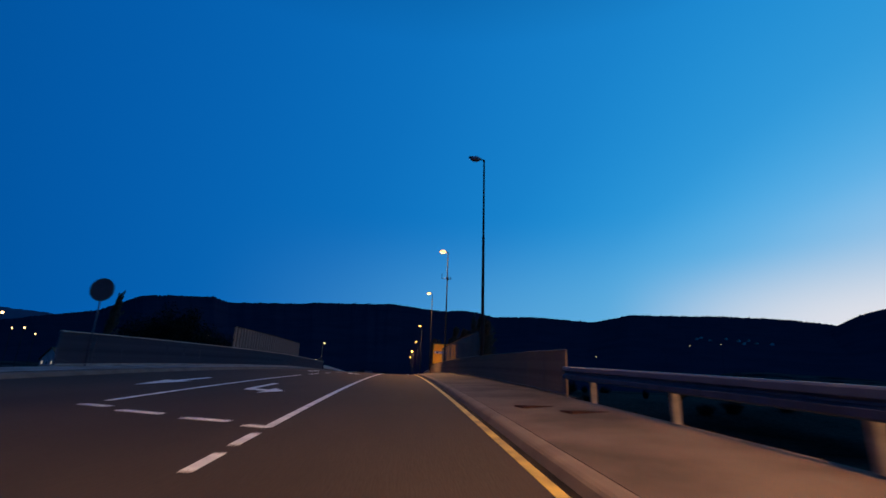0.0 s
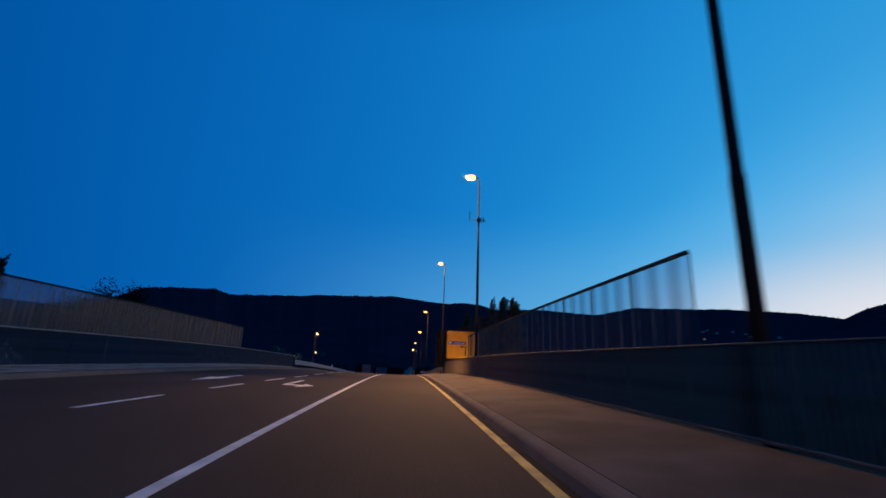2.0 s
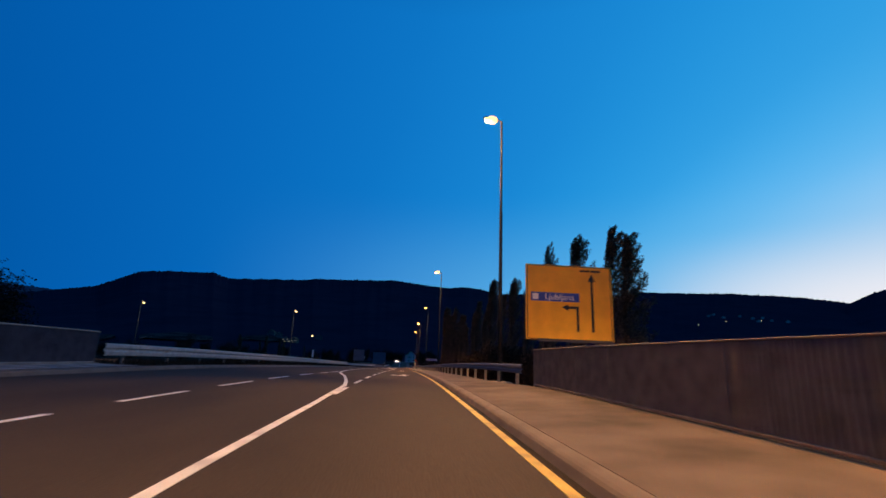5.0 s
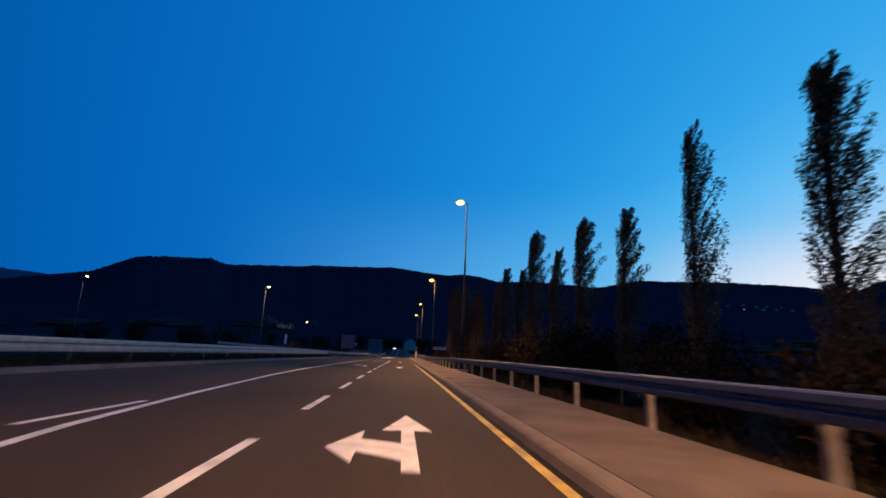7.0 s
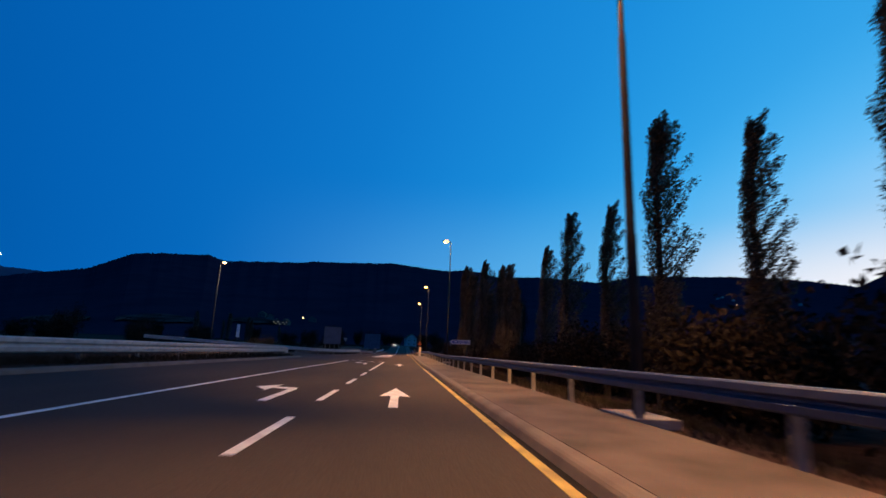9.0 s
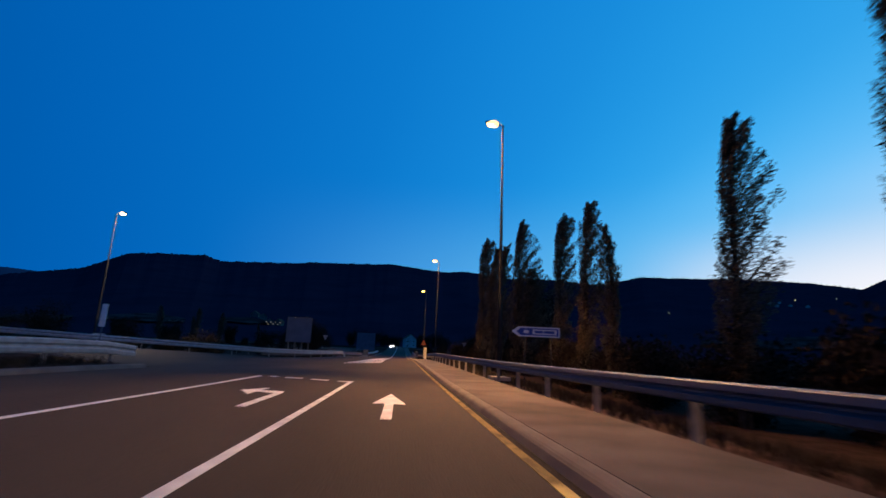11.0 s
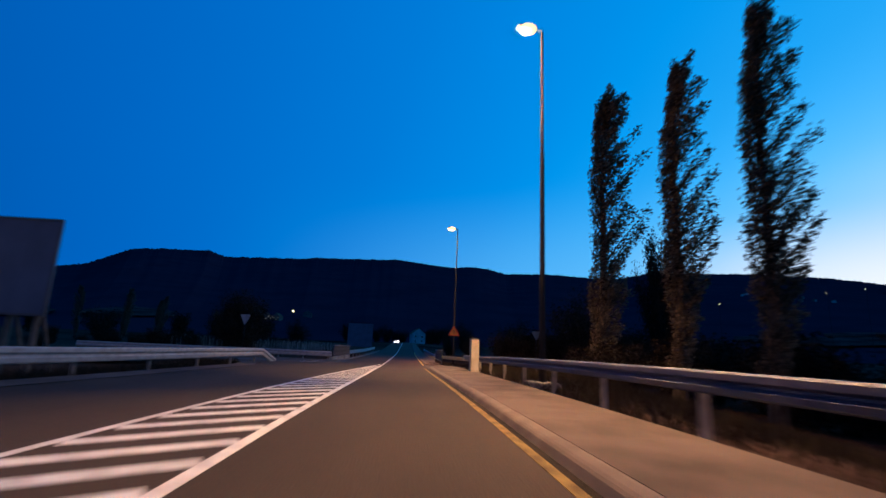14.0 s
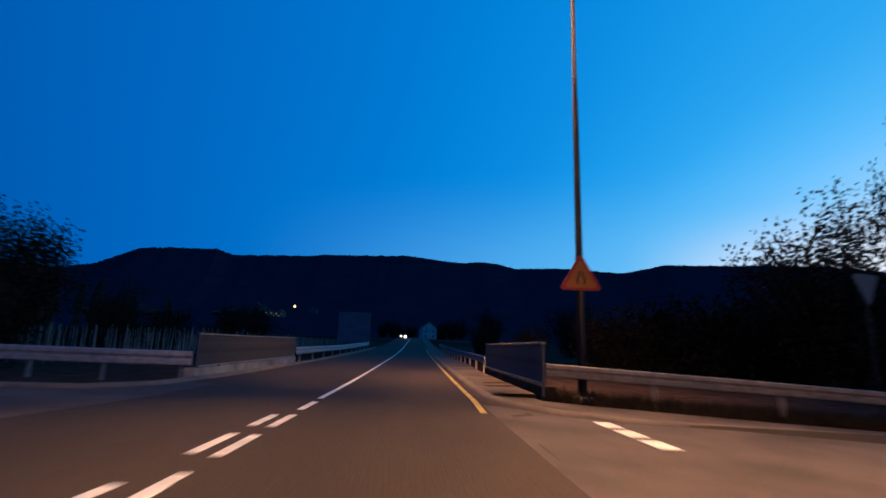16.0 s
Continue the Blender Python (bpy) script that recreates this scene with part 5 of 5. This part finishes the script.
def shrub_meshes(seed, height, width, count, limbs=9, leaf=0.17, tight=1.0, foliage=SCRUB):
    rng = random.Random(seed)
    bm = bmesh.new()
    verts, faces = [], []
    for i in range(limbs):
        a = i * 2.399 + rng.uniform(-0.3, 0.3)
        r = width * rng.uniform(0.25, 0.95)
        h = height * rng.uniform(0.55, 1.0) * (1.1 - 0.4 * r / width)
        tip = Vector((math.cos(a) * r, math.sin(a) * r, h))
        add_tube(bm, [(0, 0, -0.2), tip * 0.45 + Vector((0, 0, 0.15 * h)), tip], [0.06, 0.035, 0.01], 5)
        for k in range(7):
            q = 0.25 + 0.8 * k / 6
            leaf_quads(verts, faces, tip * q + Vector((0, 0, 0.1)), (0.16 * width + 0.1) * tight, count // (7 * limbs), leaf, (0.3, 0), rng)
    crown = bpy.data.meshes.new("crown")
    crown.from_pydata(verts, [], faces)
    crown.materials.append(foliage)
    trunk = bpy.data.meshes.new("trunk")
    bm.to_mesh(trunk)
    bm.free()
    trunk.materials.append(BARK)
    return trunk, crown


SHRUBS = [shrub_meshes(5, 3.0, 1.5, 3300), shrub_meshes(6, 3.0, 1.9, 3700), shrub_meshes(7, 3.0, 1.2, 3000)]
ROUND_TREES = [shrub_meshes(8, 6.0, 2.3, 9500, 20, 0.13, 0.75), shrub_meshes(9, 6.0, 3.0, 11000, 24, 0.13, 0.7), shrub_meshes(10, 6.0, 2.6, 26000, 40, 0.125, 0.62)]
rng = random.Random(3)
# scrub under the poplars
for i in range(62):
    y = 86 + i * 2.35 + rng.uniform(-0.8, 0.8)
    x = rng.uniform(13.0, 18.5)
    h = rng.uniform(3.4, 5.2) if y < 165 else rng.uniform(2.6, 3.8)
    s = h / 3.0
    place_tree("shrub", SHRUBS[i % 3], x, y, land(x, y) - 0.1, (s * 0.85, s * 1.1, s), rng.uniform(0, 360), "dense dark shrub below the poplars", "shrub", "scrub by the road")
for x, y, h, k in ((20.7, 249, 9.8, 1), (28, 251, 6, 1), (14, 262, 4.5, 0), (38, 262, 7, 1), (10, 268, 4, 1), (8, 285, 4.5, 0), (-18.9, 247.8, 7.4, 2), (-43, 100, 15.0, 2), (-48, 97, 13, 2), (-38, 103, 11, 2), (-30, 275, 7, 1), (-24, 300, 7, 0), (-60, 230, 8, 1), (-52, 240, 7, 0), (-70, 220, 9, 0), (-48, 205, 5, 1), (24, 300, 9, 1), (16, 330, 9, 0), (-20, 400, 9, 1), (-28, 420, 10, 0), (14, 420, 9, 1), (22, 470, 12, 0), (-14, 520, 12, 1), (-22, 540, 12, 0), (14, 520, 11, 0), (-5, 640, 14, 1), (-12, 650, 14, 0), (20, 600, 14, 1)):
    s = h / 6.2
    place_tree("leafy_tree", ROUND_TREES[k], x, y, land(x, y) - 0.1, (s, s, s), rng.uniform(0, 360), "dark leafy tree beside the road at dusk")
s = 18.6 / 6.2
place_tree("leafy_tree", ROUND_TREES[2], 33.0, 253, land(33, 253) - 0.1, (s * 0.42, s * 0.42, s), 40, "tall upright leafy tree behind the side road")
for i in range(46):
    x, y = rng.uniform(-75, -24), rng.uniform(205, 330)
    s = rng.uniform(1.6, 3.4) / 3.0
    place_tree("shrub", SHRUBS[i % 3], x, y, land(x, y) - 0.1, (s * 1.2, s * 1.2, s), rng.uniform(0, 360), "dark shrub among the gardens", "shrub", "garden shrubs")
# hedgerows at the foot of the far slope
for i in range(18):
    x, y = -40 - 14 * i + rng.uniform(-6, 6), 330 + 9 * (i % 6) - 5 * i + rng.uniform(-15, 15)
    s = rng.uniform(4.5, 8.5) / 3.0
    place_tree("shrub", SHRUBS[i % 3], x, y, land(x, y) - 0.1, (s * 1.1, s * 1.1, s), rng.uniform(0, 360), "dark bushy tree of a hedgerow across the fields", "shrub", "hedgerow trees")
# the dense thicket along the stream, behind the side road
for i in range(26):
    x, y = 14 + i * 1.6 + rng.uniform(-0.8, 0.8), 254 + rng.uniform(0, 12)
    s = rng.uniform(3.6, 5.6) / 3.0
    place_tree("shrub", SHRUBS[i % 3], x, y, land(x, y) - 0.1, (s * 1.1, s * 1.1, s), rng.uniform(0, 360), "tall dark shrub of the thicket along the stream", "shrub", "stream thicket")
for i in range(30):
    x, y = rng.uniform(24, 80), rng.uniform(90, 300)
    s = rng.uniform(1.5, 3.5) / 3.0
    place_tree("shrub", SHRUBS[i % 3], x, y, land(x, y) - 0.1, (s * 1.4, s * 1.4, s), rng.uniform(0, 360), "dark shrub in the fields", "shrub", "field shrubs")


def stake_field():
    """Rows of garden stakes left of the road."""
    root = empty("stake_rows")
    r = random.Random(12)
    bm = bmesh.new()
    for row in range(9):
        for k in range(56):
            x, y = -14 - row * 2.0 + r.uniform(-0.2, 0.2), 256 + k * 1.1 + r.uniform(-0.3, 0.3)
            z = land(x, y)
            h = 3.85 + r.uniform(1.15, 1.75) - z
            add_tube(bm, [(x, y, z - 0.2), (x + r.uniform(-0.1, 0.1), y + r.uniform(-0.1, 0.1), z + h)], [0.026, 0.02], 4)
    ob = part("stakes", bm, STAKE, root)
    tagged(ob, kind="stuff")
    return tagged(root, "rows of pale wooden bean stakes in a garden plot", "garden stakes", kind="stuff")


stake_field()


def tufts(name, area, count, seed, label):
    r = random.Random(seed)
    verts, faces = [], []
    for _ in range(count):
        x, y, z = area(r)
        h, a = r.uniform(0.12, 0.42), r.uniform(0, 6.28)
        w = 0.018
        dx, dy = math.cos(a), math.sin(a)
        b = len(verts)
        bx, by = r.gauss(0, 0.12), r.gauss(0, 0.12)
        verts += [(x - dx * w, y - dy * w, z - 0.02), (x + dx * w, y + dy * w, z - 0.02), (x + bx, y + by, z + h)]
        faces.append((b, b + 1, b + 2))
    me = bpy.data.meshes.new(name)
    me.from_pydata(verts, [], faces)
    me.materials.append(BLADE)
    return tagged(new(name, me), label, "grass", kind="stuff")


bm = bmesh.new()
add_extruded(bm, [(3.3, 237.9), (3.3, 237.55), (4.1, 237.25), (6.0, 237.0), (8.0, 236.75), (12.5, 236.35), (21, 235.6), (21, 240.5), (12, 241.0), (6.0, 241.0)], road_z(238) - 0.9, road_z(238) + 0.05)
bmesh.ops.subdivide_edges(bm, edges=[e for e in bm.edges if e.calc_length() > 2.5], cuts=2)
lower_corner(bm)
tagged(mesh_object("verge", bm, GRASS), "rough grass behind the footway corner", "verge", kind="structure")


def far_corner_verge(r):
    x = r.uniform(3.35, 18)
    near_edge = interp([(3.3, 237.55), (4.1, 237.25), (6.0, 237.0), (8.0, 236.75), (12.5, 236.35), (21, 235.6)], x)
    y = near_edge + abs(r.gauss(0, 1.0)) - 0.1
    return x, y, road_z(238) + 0.05 - side_drop(x)


def right_verge(r):
    x, y = r.uniform(3.95, 8.5), r.uniform(76, 226)
    return x, y, max(land(x, y), bank_z(x, y))


def bank_verge(r):
    y = r.uniform(200, 227.6)
    x = r.uniform(3.94 + 0.4 * smooth(223, 227.0, y), 9.5)
    return x, y, bank_z(x, y)


def left_verge(r):
    x, y = r.uniform(-13.0, -10.6), r.uniform(80, 163)
    return x, y, top(x, y) + 0.1


def corner_verge(r):
    y = r.uniform(196, 227)
    x = interp([(195, -12.4), (200, -9.9), (208, -9.4), (220, -9.0), (227, -11)], y) - abs(r.gauss(0, 1.6)) - 0.6
    return x, y, land(x, y) + 0.12


tufts("grass", right_verge, 26000, 1, "dry rough grass behind the guard rail")
tufts("grass", bank_verge, 9000, 7, "dry rough grass on the bank behind the footway corner")
tufts("grass", far_corner_verge, 7000, 9, "dry rough grass behind the footway corner")
tufts("grass", left_verge, 12000, 2, "dry rough grass along the verge")
tufts("grass", corner_verge, 9000, 4, "dry rough grass at the junction corner")

# ---------------- small things in the footway ----------------
for x, y in ((2.93, 13.5), (3.55, 12.35), (2.6, 240.3), (2.7, 241.6)):
    root = empty("drain_cover")
    bm = bmesh.new()
    add_box(bm, -0.45, 0.45, -0.2, 0.2, -0.04, 0.012, 0.006)
    part("frame", bm, IRON, root)
    for k in range(7):
        box_part("slot", root, IRON_SLOT, -0.385 + k * 0.115, -0.31 + k * 0.115, -0.15, 0.15, 0.012, 0.016)
    z = footway_top(x, y) if y < 221 else road_z(y) + 0.15
    root.matrix_world = pose(x, y, z, 0, 0, 14)
    tagged(root, "rust-brown cast-iron drain cover set in the footway", "drain cover", "drain covers")
bm = bmesh.new()
add_extruded(bm, [(2.75, 220.75), (3.2, 220.6), (3.8, 220.95), (3.86, 221.3), (3.4, 221.42), (2.9, 221.2)], footway_top(3, 221) - 0.02, footway_top(3, 221) + 0.006)
tagged(mesh_object("asphalt_patch", bm, GUTTER), "dark dirt and patching on the footway beside the cabinet", "patch", kind="structure")
for x, y in ((4.42, 81.5), (4.42, 122.8), (4.85, 167.4), (4.5, 208.4)):
    bm = bmesh.new()
    add_box(bm, -0.42, 0.42, -0.75, 0.75, -0.12, 0.05, 0.02)
    ob = mesh_object("mast_footing", bm, CONCRETE)
    ob.location = (x, y, road_z(y) + (0.22 if y > 200 else 0.1))
    tagged(ob, "pale concrete footing slab of a lamp mast", "footing", "mast footings")


# ---------------- a car waiting far down the road ----------------
def far_car(x, y):
    root = empty("car")
    bm = bmesh.new()
    side = [(-2.1, 0.35), (-2.15, 0.7), (-1.3, 0.95), (-0.6, 1.42), (0.9, 1.46), (1.7, 1.02), (2.1, 0.95), (2.12, 0.4)]
    a = [bm.verts.new((-0.85 if z < 1.1 else -0.66, py, z)) for py, z in side]
    b = [bm.verts.new((0.85 if z < 1.1 else 0.66, py, z)) for py, z in side]
    bm.faces.new(a)
    bm.faces.new(b[::-1])
    for i in range(len(side)):
        j = (i + 1) % len(side)
        bm.faces.new((a[i], a[j], b[j], b[i]))
    body = part("body", bm, CAR_PAINT, root, "dark painted car body")
    plate_part("windscreen", [(-0.62, 0.98), (0.62, 0.98), (0.55, 1.4), (-0.55, 1.4)], body, GLASS_DARK, -1.32, 0.02)
    for sx in (-0.6, 0.6):
        bm = bmesh.new()
        bmesh.ops.create_uvsphere(bm, u_segments=12, v_segments=8, radius=1, matrix=Matrix.Translation((sx, -2.12, 0.68)) @ Matrix.Diagonal((0.2, 0.08, 0.13, 1)))
        part("headlight", bm, HEADLIGHT, root, "bright white headlight", True)
    for sx, sy in itertools.product((-0.78, 0.78), (-1.35, 1.35)):
        bm = bmesh.new()
        add_tube(bm, [(sx - 0.1, sy, 0.31), (sx + 0.1, sy, 0.31)], [0.31, 0.31], 14)
        wheel = part("wheel", bm, SIGN_K, root)
        bm = bmesh.new()
        add_tube(bm, [(sx - 0.105, sy, 0.31), (sx + 0.105, sy, 0.31)], [0.18, 0.18], 12)
        part("rim", bm, STEEL_SHADED, wheel)
    root.matrix_world = pose(x, y, top(x, y))
    return tagged(root, "dark car far down the road with its headlights on", "car")


CAR_PAINT = mat("car_paint", (0.03, 0.03, 0.035), 0.3, metal=0.2, scale=2, vary=0.1, bump=0)
HEADLIGHT = glow("headlight_glow", (1.0, 0.93, 0.8), 60)
far_car(-4.2, 375)
